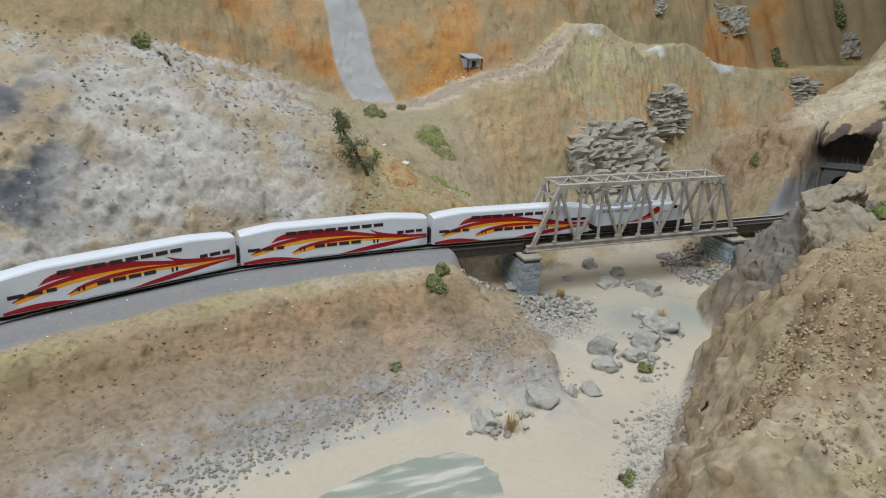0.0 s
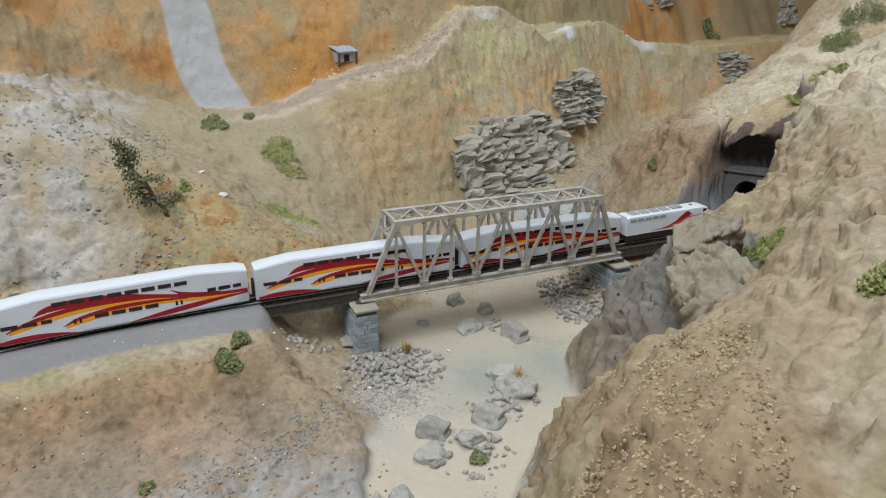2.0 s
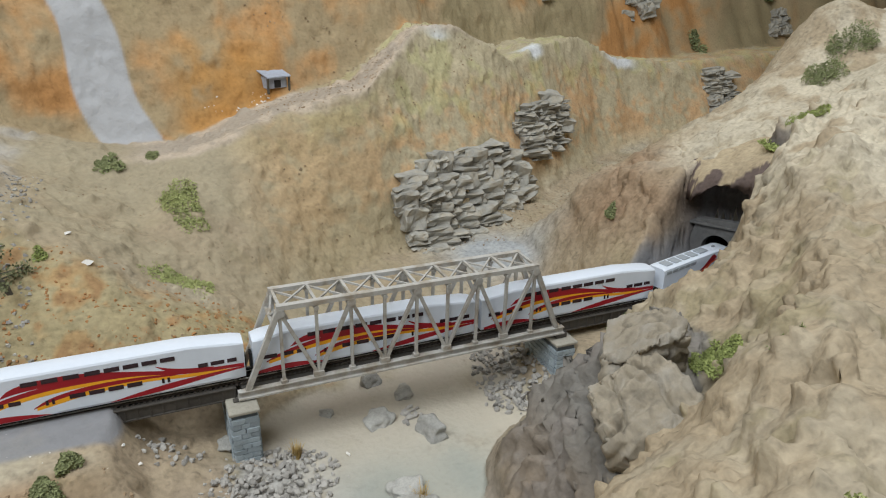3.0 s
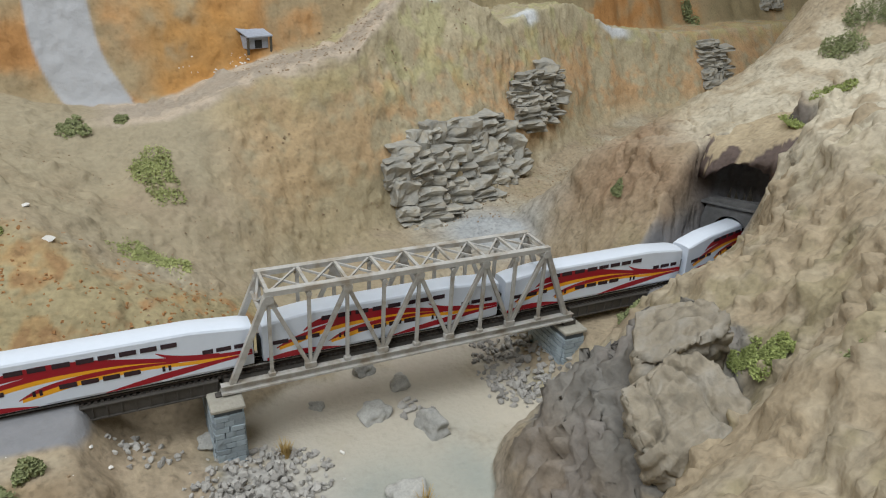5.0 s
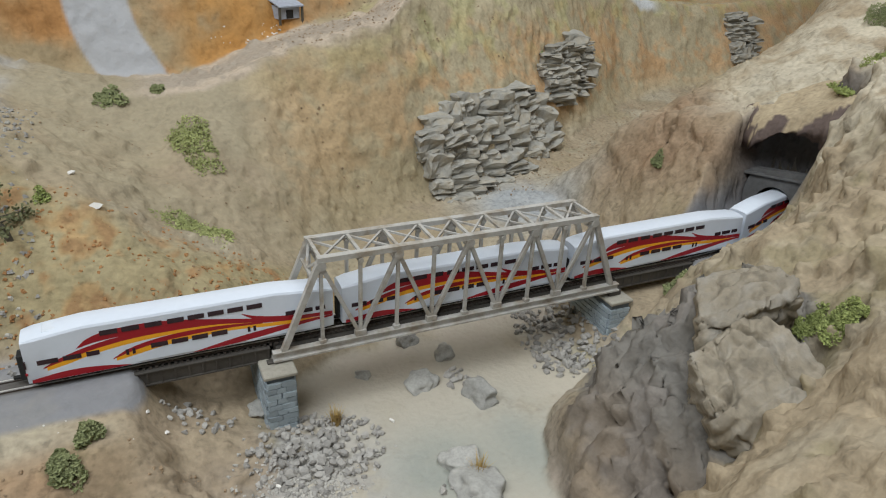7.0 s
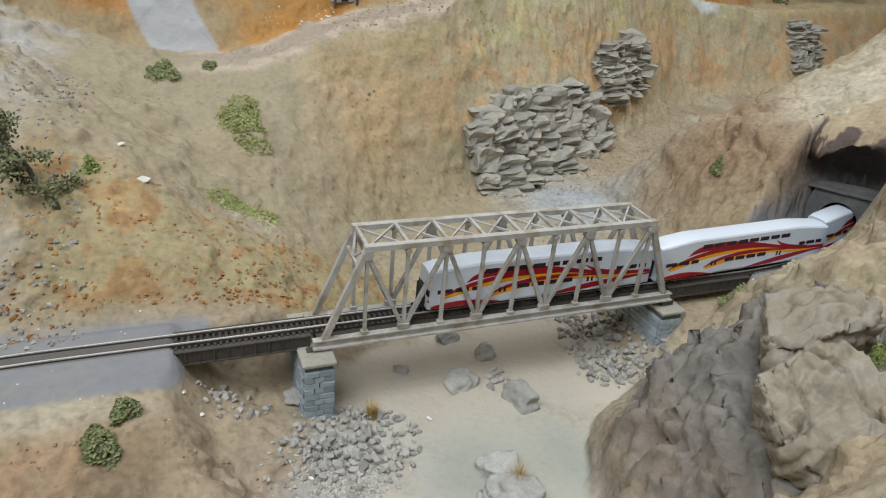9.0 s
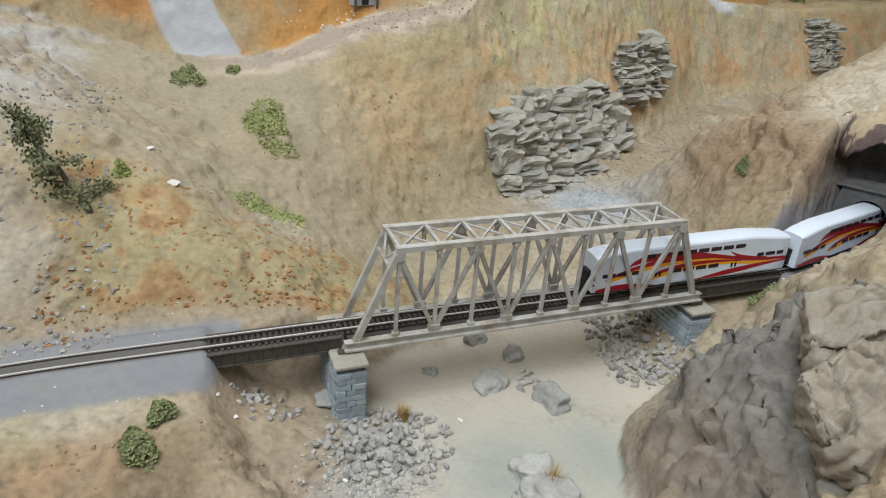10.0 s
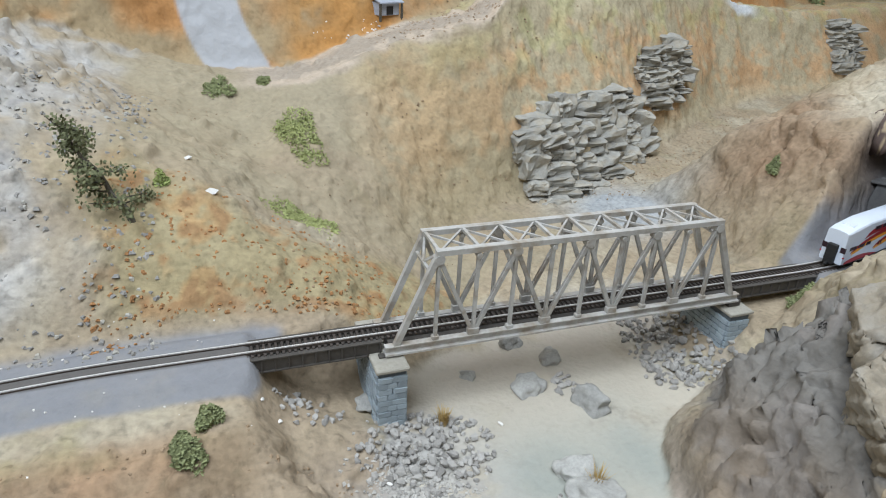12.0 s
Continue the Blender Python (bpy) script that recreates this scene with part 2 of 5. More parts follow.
def facets(x, y, z, size, seed):
    """Tilted flat chips of rock: each point takes the plane of its nearest scattered centre."""
    p = np.stack((x, y, z), -1) / size
    base = np.floor(p)
    best, out = np.full(len(p), 1e9), np.zeros(len(p))
    for i in (-1, 0, 1):
        for j in (-1, 0, 1):
            for k in (-1, 0, 1):
                c = base + (i, j, k)
                s = seed + 13.7 * c[:, 2]
                r = [lattice((c[:, 0], c[:, 1]), s + 3.1 * m) for m in range(7)]
                off = p - c - np.stack(r[:3], -1)
                d = (off ** 2).sum(-1)
                tilt = (off * (np.stack(r[3:6], -1) - 0.5)).sum(-1) * 1.6 + 0.5 * (r[6] - 0.5)
                out = np.where(d < best, tilt, out)
                best = np.minimum(best, d)
    return out


def higher(a, b, k=0.01):
    h = np.maximum(k - np.abs(a - b), 0) / k
    return np.maximum(a, b) + h * h * k / 4


def lower(a, b, k=0.01):
    return -higher(-a, -b, k)


def ramp(v, a, b):
    t = np.clip((v - a) / (b - a), 0, 1)
    return t * t * (3 - 2 * t)


def beside(x, y, line):
    """Signed distance to a line of (x, y, z) corners, positive on its left, and the line's z there."""
    best, z_at, sign = np.full(np.shape(x), 1e9), np.zeros(np.shape(x)), np.ones(np.shape(x))
    for (ax, ay, az), (bx, by, bz) in zip(line, line[1:]):
        ux, uy = bx - ax, by - ay
        u2 = ux * ux + uy * uy
        t = np.clip(((x - ax) * ux + (y - ay) * uy) / u2, 0, 1)
        dx, dy = x - ax - t * ux, y - ay - t * uy
        d = np.hypot(dx, dy)
        near = d < best
        best = np.where(near, d, best)
        z_at = np.where(near, az + t * (bz - az), z_at)
        sign = np.where(near, np.where(ux * dy - uy * dx >= 0, 1.0, -1.0), sign)
    return best * sign, z_at


TRACK_LINE = [(*track(s)[:2], 0.0) for s in np.linspace(-1.15, 0.95, 60)]
NEAR_CREST = [(-0.5, -0.75, 0.03), (-0.2, -0.52, 0.055), (-0.06, -0.42, 0.085), (0.05, -0.36, 0.118), (0.18, -0.25, 0.138), (0.3, -0.15, 0.135), (0.36, -0.1, 0.148), (0.5, -0.03, 0.175), (0.8, 0.06, 0.24), (1.4, 0.2, 0.3)]
CRAG = [(0.258, -0.080, 0.036), (0.232, -0.102, 0.064), (0.212, -0.120, 0.079), (0.188, -0.148, 0.054), (0.158, -0.185, 0.036), (0.125, -0.225, 0.03)]
CREST_X = (-0.3, -0.1, 0.0, 0.05, 0.1, 0.15, 0.2, 0.25, 0.30, 0.36, 0.45, 0.52, 0.66, 0.764, 0.95, 1.6)
CREST_Y = (0.33, 0.31, 0.305, 0.318, 0.342, 0.345, 0.352, 0.398, 0.448, 0.462, 0.48, 0.53, 0.616, 0.633, 0.66, 0.85)
CREST_Z = (0.06, 0.074, 0.080, 0.094, 0.107, 0.118, 0.134, 0.162, 0.188, 0.182, 0.137, 0.15, 0.154, 0.111, 0.10, 0.10)
FACE = (0.5, 0.5, 0.5, 0.8, 1.2, 1.6, 2.1, 1.75, 1.55, 1.6, 1.8, 1.8, 1.8, 1.7, 1.6, 1.6)
BACK_X = (-0.9, -0.6, -0.4, -0.25, -0.1, 0.0, 0.1, 0.2, 0.3, 0.38, 0.66, 0.95, 1.6)
BACK_Y = (-0.1, 0.12, 0.2, 0.325, 0.412, 0.422, 0.438, 0.458, 0.50, 0.53, 0.70, 0.82, 1.0)


def hood_top(x, y):
    """The hillside over the tunnel mouth."""
    return 0.093 + 0.5 * (x - 0.40) - 0.33 * (y - 0.04)


def land(x, y):
    """The height of the bare ground, and what the colours need: distance from the track, and the heights of the forms."""
    d, _ = beside(x, y, TRACK_LINE)
    bed = -0.054 + 0.06 * np.clip(y - 0.05, 0, 0.6) + 0.0035 * ramp(y, -0.25, -0.08) - 0.009 * np.exp(-(((x + 0.215) * 0.8 + (y + 0.24) * 0.6) / 0.1) ** 2 - (((y + 0.24) * 0.8 - (x + 0.215) * 0.6) / 0.042) ** 2)
    # embankment on the viewer's side and the hill behind the line
    a = -d
    bank = lower(-0.004 + 0 * x, -0.004 - 0.85 * (a - 0.052), 0.02)
    bank = higher(bank, -0.030 - 0.22 * (a - 0.085), 0.012)
    hill = HILL[0] + HILL[1] * x + HILL[2] * y + HILL[3] * x * x + HILL[4] * x * y + HILL[5] * y * y
    side = lower(hill, -0.002 + 1.15 * (d - 0.026), 0.02)
    left = np.where(d > 0, np.maximum(side, -0.004), bank)
    end_x = np.interp(y, (-0.2, 0.03, 0.06, 0.15, 0.25, 0.35), (-0.066, -0.066, -0.004, 0.02, 0.05, 0.1))
    end_x = end_x + 0.022 * fractal(x * 0.4, y, 0.045, 3, 23)
    end_slope = -0.008 - np.interp(y, (0.03, 0.07, 0.1, 0.3), (1.8, 1.2, 0.6, 0.45)) * (x - end_x)
    apron = -0.022 - 0.42 * (x - end_x) - 0.35 * np.maximum(-0.02 - y, 0)
    left = lower(left, higher(end_slope, apron, 0.012), 0.012)
    z = higher(bed, left, np.where(x < -0.1, 0.008, 0.016))
    # the ochre hill across the valley, with the road on its crest
    cy, cz, face = np.interp(x, CREST_X, CREST_Y), np.interp(x, CREST_X, CREST_Z), np.interp(x, CREST_X, FACE)
    cz = cz + 0.005 * fractal(x, y, 0.12, 2, 9)
    middle = np.where(y < cy, cz - face * (cy - y), cz + np.interp(x, (0.12, 0.3), (0.0, -0.08)) * np.minimum(y - cy, 0.12))
    z = higher(z, middle, 0.025)
    # the orange mountain side
    by = np.interp(x, BACK_X, BACK_Y) + np.interp(x, (-0.15, -0.08, 0.12, 0.2), (0.05, 0.015, 0.015, 0.05)) * fractal(x + 0.3 * y, x * 0.2, 0.16, 3, 4)
    mountain = np.minimum(0.15 + 1.9 * (y - by), 0.62)
    z = higher(z, mountain, 0.012)
    # the hill behind the cutting
    top = lower(0.078 + 0.42 * (x - 0.40), 0.078 + 0.42 * (x - 0.40) - 1.0 * (y - 0.17), 0.03) + 0.05 * np.exp(-((x - 0.68) / 0.05) ** 2 - ((y - 0.18) / 0.05) ** 2)
    flank = 1.75 * (x - 0.347) - 0.42 * (y - 0.12)
    tunnel_hill = lower(top, flank, 0.03)
    near_wall = np.where(d > 0, 2.6, np.interp(x, (0.3, 0.35, 0.39, 0.42), (0.85, 1.3, 2.2, 4.5))) * (np.abs(d) - 0.013) - 0.002
    s_cut = ramp(x, 0.27, 0.34)
    # the near hill
    e, ez = beside(x, y, NEAR_CREST)
    q = 0.77 * x + 0.64 * y
    slope = np.interp(q, (-0.2, -0.1, -0.02, 0.06, 0.14, 0.2, 0.3), (0.42, 0.65, 1.4, 1.8, 1.15, 0.75, 0.5))
    drop = higher(slope * np.maximum(e, 0), 2.1 * (e - np.interp(q, (-0.2, 0.0, 0.15, 0.3), (0.06, 0.058, 0.045, 0.045))), 0.02)
    near = ez - np.where(e > 0, drop, -0.12 * e)
    # the grey crag between the near hill and the river
    r, rz = beside(x, y, CRAG)
    ar = np.abs(r)
    fold = np.abs(fractal(x * 1.6 - y * 0.6, y * 0.7 + x * 0.5, 0.035, 4, 41, 0.6))
    crag = rz + 0.012 * fractal(x, y, 0.03, 3, 43) + 0.014 * (0.25 - fold) - higher(np.where(r > 0, 0.6, 1.2) * ar, 2.6 * (ar - 0.036), 0.012)
    near = higher(near, crag, 0.006)
    right = np.where(d > 0, tunnel_hill, near)
    over = lower(higher(near, tunnel_hill, 0.04), hood_top(x, y) + 0.004 + 1.5 * np.maximum(x - 0.56, 0) + 1.5 * np.maximum(-0.015 - y, 0), 0.012)
    beyond = ramp((x - PORTAL[0]) * math.cos(PORTAL[2]) + (y - PORTAL[1]) * math.sin(PORTAL[2]), 0.002, 0.024)
    cut = lower(right, near_wall, 0.012) * (1 - beyond) + over * beyond
    right = right * (1 - beyond) + over * beyond
    cut = np.where(x > 0.27, cut, right)
    z = higher(z, cut, 0.012)
    talus = -0.016 - 0.85 * np.maximum(0.262 - x, 0) - 1.5 * np.maximum(np.abs(y - 0.02) - 0.045, 0)
    z = np.where(x < 0.33, higher(z, talus, 0.014), z)
    # level ballast under the track away from the bridge
    flat = ramp(np.abs(d), 0.03, 0.015) * np.where(x < 0, ramp(x, -0.068, -0.078), ramp(x, 0.318, 0.33)) * (1 - beyond)
    z = z * (1 - flat) + np.where(x < 0, 0.0016, 0.0009) * flat
    return z, d, e, mountain, middle, hill, beyond, crag - z


HILL = (-0.046, -0.275, 0.701, 0.003, -0.021, -0.959)
PORTAL = track(PORTAL_S)


def spaced(stops):
    """Grid lines along one axis: (from, to, step) stretches."""
    return np.concatenate([np.arange(a, b, s) for a, b, s in stops])


def mix(a, b, w):
    return a * (1 - w[..., None]) + np.array(b) * w[..., None]


def build_ground():
    gx = spaced(((-1.3, -0.5, 0.02), (-0.5, -0.42, 0.006), (-0.42, 0.62, 0.0019), (0.62, 1.0, 0.0035), (1.0, 2.01, 0.012)))
    gy = spaced(((-1.2, -0.5, 0.02), (-0.5, -0.42, 0.006), (-0.42, 0.48, 0.0019), (0.48, 0.75, 0.0022), (0.75, 0.95, 0.005), (0.95, 1.61, 0.02)))
    x, y = np.meshgrid(gx, gy)
    z, d, e, mountain, middle, hill, beyond, over_crag = land(x, y)
    zx, zy = np.gradient(z, gx, axis=1), np.gradient(z, gy, axis=0)
    steep = np.sqrt(zx ** 2 + zy ** 2)
    # what each stretch of ground is
    on_track = ramp(z, -0.012, -0.005) * ramp(np.abs(d + 0.004 * fractal(x, y, 0.03, 3, 71)), np.where(d > 0, 0.031, 0.035), np.where(d > 0, 0.024, 0.028)) * np.where(x < 0, ramp(x, -0.05, -0.06), ramp(x, 0.3, 0.32)) * (1 - beyond)
    rough = 1 - ramp(np.abs(d), 0.045, 0.028) * np.where(x < 0.1, ramp(x, -0.04, -0.07), ramp(x, 0.25, 0.3)) * (1 - beyond)
    floor = ramp(z + 0.004 * fractal(x, y, 0.03, 3, 81), -0.0455, -0.0505) * ramp(y, 0.16, 0.06)
    is_mountain = ramp(mountain - z, -0.014, -0.004)
    is_middle = ramp(middle - z, -0.02, -0.005) * (1 - is_mountain) * ramp(x, 0.02, 0.12)
    pale = (1 - is_mountain) * ramp(d, 0.03, 0.05) * ramp(x + 0.25 * fractal(x, y, 0.06, 3, 21) * 0.3, -0.13, -0.19) * ramp(x, 0.1, 0.0)
    is_near = ramp(e, 0.16, 0.10) * ramp(x, -0.25, -0.1) * (1 - floor) * ramp(d, 0.0, -0.03)
    is_crag = ramp(over_crag, -0.010, -0.003) * ramp(z + 0.25 * (x - 0.16) + 0.02 * fractal(x, y, 0.02, 3, 61), -0.035, -0.012)
    # relief
    lumps = fractal3(x, y, z, 0.05, 4, 1, 0.5) * 0.010 + np.abs(fractal3(x, y, z, 0.016, 3, 2)) * -0.004 + 0.002
    clods = np.maximum(fractal3(x, y, z, 0.009, 2, 3) - 0.16, 0) * 0.016
    streaks = fractal(x + 0.3 * z, z * 0.35 + y * 0.3, 0.02, 3, 8) * 0.010
    amount = rough * (1 - 0.85 * floor)
    h = amount * (lumps + 1.4 * clods * (0.4 + 0.6 * is_near + 0.4 * pale)) + is_mountain * streaks * 0.3
    h = h + 0.0012 * floor * fractal(x, y, 0.06, 3, 5)
    crack = np.abs(fractal((x - y) * 0.75 + 0.4 * z, z * 1.1 + 0.35 * (x + y), 0.022, 4, 77, 0.55))
    h = h + is_crag * amount * (fractal3(x, y, z, 0.012, 3, 51) * 0.003 - 0.005 * ramp(crack, 0.03, 0.0))
    rocky = is_crag > 0.02
    chip = np.zeros(x.shape)
    chip[rocky] = facets(x[rocky], y[rocky], z[rocky], 0.026, 5) * 0.012 + facets(x[rocky], y[rocky], z[rocky], 0.011, 6) * 0.0065
    h = h + is_crag * amount * chip + is_near * amount * (fractal3(x, y, z, 0.05, 3, 31) * 0.007 + fractal3(x, y, z, 0.014, 3, 32) * 0.0062 - np.maximum(fractal3(x, y, z, 0.009, 2, 33) - 0.12, 0) * 0.016)
    h = h + pale * amount * (fractal3(x, y, z, 0.024, 3, 93) * 0.005 - 0.003 * np.maximum(0, 0.12 - np.abs(fractal3(x, y, z, 0.03, 2, 94))) / 0.12)
    slope_front = ramp(d, -0.045, -0.06) * ramp(x, 0.05, -0.02) * (1 - floor)
    h = h + slope_front * (fractal3(x, y, z, 0.011, 3, 95) * 0.0032 + np.maximum(fractal3(x, y, z, 0.0065, 2, 96) - 0.14, 0) * 0.011)
    mouth_face = np.exp(-((x - PORTAL[0] - 0.008) / 0.035) ** 2 - ((y - PORTAL[1]) / 0.045) ** 2) * ramp(steep, 0.6, 1.4)
    h = h + mouth_face * beyond * fractal3(x, y, z, 0.014, 3, 91) * 0.016
    face = ramp(x, 0.33, 0.37) * ramp(d, 0.012, 0.03) * ramp(y, 0.24, 0.18) * ramp(x, 0.52, 0.46)
    h = h + face * (fractal3(x, y, z, 0.018, 3, 97) * 0.007 - 0.006 * ramp(np.abs(fractal3(x, y, z * 0.5, 0.03, 2, 98)), 0.05, 0.0))
    scale = 1 / np.sqrt(1 + steep ** 2)
    h = np.where(np.abs(d) < 0.016, np.minimum(h, 0.0), h)
    px, py, pz = x - zx * scale * h * 0.8, y - zy * scale * h * 0.8, z + scale * h
    # colours
    n1, n2, n3 = fractal3(x, y, z, 0.09, 4, 11), fractal3(x, y, z, 0.025, 4, 12), fractal3(x, y, z, 0.010, 3, 13)
    c = np.zeros((*x.shape, 3)) + np.array((0.38, 0.285, 0.175))
    c = mix(c, (0.44, 0.355, 0.235), ramp(n1 + 0.5 * n2, -0.1, 0.35))
    c = mix(c, (0.31, 0.245, 0.125), 0.35 * ramp(n2 - n1, 0.1, 0.5))
    upper_hill = ramp(d, 0.09, 0.15) * (1 - is_mountain) * (1 - is_middle) * ramp(x, 0.25, 0.15)
    c = mix(c, (0.365, 0.288, 0.175), 0.8 * upper_hill * ramp(n1 + 0.3 * n2, -0.4, 0.1))
    front = ramp(d, -0.04, -0.06) * ramp(x, 0.1, 0.0) * (1 - floor)
    c = mix(c, (0.27, 0.185, 0.105), front * 0.88)
    c = mix(c, (0.42, 0.245, 0.13), front * ramp(n1 + 0.5 * n2, 0.05, 0.4) * 0.6)
    c = mix(c, (0.20, 0.15, 0.085), front * ramp(n2 + 0.8 * n3, 0.2, 0.42) * 0.55)
    c = mix(c, (0.36, 0.29, 0.13), ramp(d, -0.065, -0.04) * ramp(d, 0, -0.02) * 0.6 * ramp(n2, -0.2, 0.2))
    behind = ramp(d, 0.03, 0.04) * ramp(d + 0.05 * n1, 0.125, 0.09) * ramp(x, -0.17, -0.13) * ramp(x, 0.12, 0.05)
    c = mix(c, (0.355, 0.275, 0.135), 0.8 * behind)
    c = mix(c, (0.45, 0.265, 0.11), 0.75 * behind * ramp(0.8 * n2 + 0.3 * n1 + 1.1 * n3, -0.05, 0.4))
    c = mix(c, (0.26, 0.13, 0.06), behind * 0.5 * ramp(n3, 0.12, 0.3))
    slope_tan = is_middle * ramp(z, -0.05, 0.0)
    c = mix(c, (0.48, 0.385, 0.23), slope_tan * 0.85)
    c = mix(c, (0.57, 0.33, 0.155), 0.85 * is_middle * ramp(z, -0.03, 0.02) * ramp(z + 0.05 * n1, 0.14, 0.09) * ramp(n1 + 0.7 * n2 + 0.9 * n3, -0.45, 0.35))
    c = mix(c, (0.47, 0.42, 0.18), 0.8 * is_middle * ramp(z, 0.06, 0.1) * 0.6 * ramp(n2, -0.05, 0.2))
    c = mix(c, (0.36, 0.27, 0.145), 0.6 * is_middle * ramp(x, 0.26, 0.16))
    back = y - np.interp(x, CREST_X, CREST_Y) + 0.006 * n2
    width = np.interp(x, (-0.1, 0.1, 0.2, 0.3), (0.09, 0.09, 0.085, 0.03))
    road = ramp(back, -0.006, 0.003) * ramp(back, width, width - 0.01) * ramp(x, 0.44, 0.34) * ramp(x, -0.07, -0.02) * (1 - is_mountain)
    verge = road * (1 - ramp(back, 0.008, 0.024) * ramp(back, width - 0.02, width - 0.04))
    fan = np.where(x < 0.0, 1.0, -0.7)
    bands = 0.7 * fractal((x * fan - z) * 0.30, x * 0.55 * fan + z * 0.85, 0.075, 3, 15) + 0.5 * fractal(x * 0.8 + z * 0.5, z * 0.8 - x * 0.7, 0.11, 3, 16)
    c = mix(c, (0.375, 0.27, 0.145), is_mountain)
    c = mix(c, (0.52, 0.265, 0.10), is_mountain * 0.85 * ramp(bands + 0.5 * n2, -0.02, 0.4))
    c = mix(c, (0.42, 0.19, 0.06), is_mountain * 0.7 * ramp(bands + 0.4 * n2, 0.25, 0.5))
    c = mix(c, (0.33, 0.255, 0.135), is_mountain * 0.8 * ramp(bands, -0.05, -0.25))
    rust = is_mountain * ramp(x, -0.02, 0.02) * ramp(x, 0.14, 0.09) * ramp(z, 0.20, 0.14)
    c = mix(c, (0.50, 0.235, 0.06), rust * ramp(bands + n2, -0.35, 0.1) * 0.7)
    c = mix(c, (0.40, 0.315, 0.225), road)
    c = mix(c, (0.55, 0.42, 0.29), verge * ramp(n3 + n2, -0.3, 0.15) * 0.85)
    slide_x = -0.055 - 0.032 * (z - 0.107) / 0.1 + 0.006 * np.sin(z * 40)
    slide = is_mountain * ramp(np.abs(x - slide_x), 0.031 - 0.03 * np.clip(z - 0.1, 0, 0.2), 0.027 - 0.03 * np.clip(z - 0.1, 0, 0.2))
    c = mix(c, (0.43, 0.40, 0.365), slide)
    c = mix(c, (0.425, 0.365, 0.29), pale * ramp(n1 + n2, -0.6, 0.0))
    c = mix(c, (0.49, 0.445, 0.38), 0.65 * pale * ramp(n2 + 0.4 * n1 - 0.6 * (x + 0.2), -0.02, 0.3))
    c = mix(c, (0.29, 0.26, 0.23), pale * 0.45 * ramp(n3 + 0.5 * n2, 0.27, 0.42))
    dark_rock = np.exp(-((x + 0.42) / 0.035) ** 2 - ((y - 0.07) / 0.05) ** 2)
    c = mix(c, (0.10, 0.10, 0.105), np.clip(dark_rock * 1.3, 0, 1) * ramp(n2, -0.2, 0.1))
    c = mix(c, (0.40, 0.315, 0.205), is_near * ramp(n2 + n1, -0.3, 0.2))
    c = mix(c, (0.30, 0.235, 0.125), is_near * 0.7 * ramp(n2 - n3 * 0.5, 0.12, 0.4))
    c = mix(c, (0.20, 0.175, 0.142), is_crag * 0.95)
    # brown soil at the crag's foot, with the shade of its river side painted in
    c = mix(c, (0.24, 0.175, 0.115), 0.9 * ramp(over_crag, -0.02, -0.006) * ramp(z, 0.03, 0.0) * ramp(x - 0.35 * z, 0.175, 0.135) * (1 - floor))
    c = mix(c, (0.40, 0.335, 0.24), is_crag * ramp(z + 0.05 * n1, 0.05, 0.085) * 0.8)
    c = mix(c, (0.24, 0.20, 0.16), is_crag * 0.7 * ramp(n2 + 0.6 * n3, 0.14, 0.4))
    scree = np.exp(-((x - 0.31) / 0.05) ** 2 - ((y - 0.235) / 0.045) ** 2)
    c = mix(c, (0.40, 0.39, 0.36), np.clip(scree * 1.4, 0, 0.9))
    for wx, wy, wr in ((0.754, 0.632, 0.03), (0.511, 0.525, 0.022), (0.33, 0.44, 0.02)):
        c = mix(c, (0.66, 0.63, 0.58), ramp(back, -0.010, -0.004) * np.clip(1.5 * np.exp(-((x - wx) / wr) ** 2 - ((y - wy) / (wr * 0.5)) ** 2), 0, 0.9))
    c = mix(c, (0.54, 0.455, 0.335), floor * 0.95)
    c = mix(c, (0.50, 0.42, 0.315), floor * ramp(n1, 0.0, 0.3))
    c = mix(c, (0.40, 0.36, 0.31), ramp(z, -0.02, -0.04) * (1 - floor) * ramp(d, 0, -0.03) * 0.25)
    pool = np.exp(-((x - 0.075) / 0.035) ** 2 - ((y + 0.065) / 0.035) ** 2) + 0.8 * np.exp(-((x - 0.135) / 0.025) ** 2 - ((y + 0.07) / 0.05) ** 2)
    c = mix(c, (0.33, 0.325, 0.26), floor * np.clip(pool, 0, 0.85))
    c = mix(c, (0.50, 0.405, 0.30), floor * 0.7 * ramp(y, 0.0, 0.06) * ramp(n2 + n1, -0.3, 0.2))
    foot = front * ramp(z, -0.034, -0.043)
    c = mix(c, (0.36, 0.335, 0.30), foot * 0.3 * ramp(n2 + n3, -0.3, 0.1))
    grey_edge = ramp(z, -0.036, -0.046) * ramp(d, 0.0, -0.04) * ramp(x, 0.08, 0.0) * (1 - ramp(z, -0.0500, -0.0515))
    c = mix(c, (0.36, 0.35, 0.335), grey_edge * 0.5 * ramp(n3, -0.25, 0.0))
    c = mix(c, (0.55, 0.455, 0.315), 0.85 * ramp(x, 0.33, 0.40) * ramp(y, 0.2, 0.12) * ramp(z, 0.06, 0.09) * ramp(n2 + 0.3, 0.0, 0.3))
    apron = ramp(x, -0.09, -0.07) * ramp(x, -0.004, -0.022) * ramp(y, -0.14, -0.10) * ramp(y, 0.07, 0.045) * (1 - floor)
    c = mix(c, (0.36, 0.265, 0.165), apron * 0.85)
    brown_face = ramp(x, 0.34, 0.38) * ramp(d, 0.01, 0.03) * ramp(z, 0.10, 0.07) * ramp(y, 0.22, 0.16) * ramp(x, 0.52, 0.46)
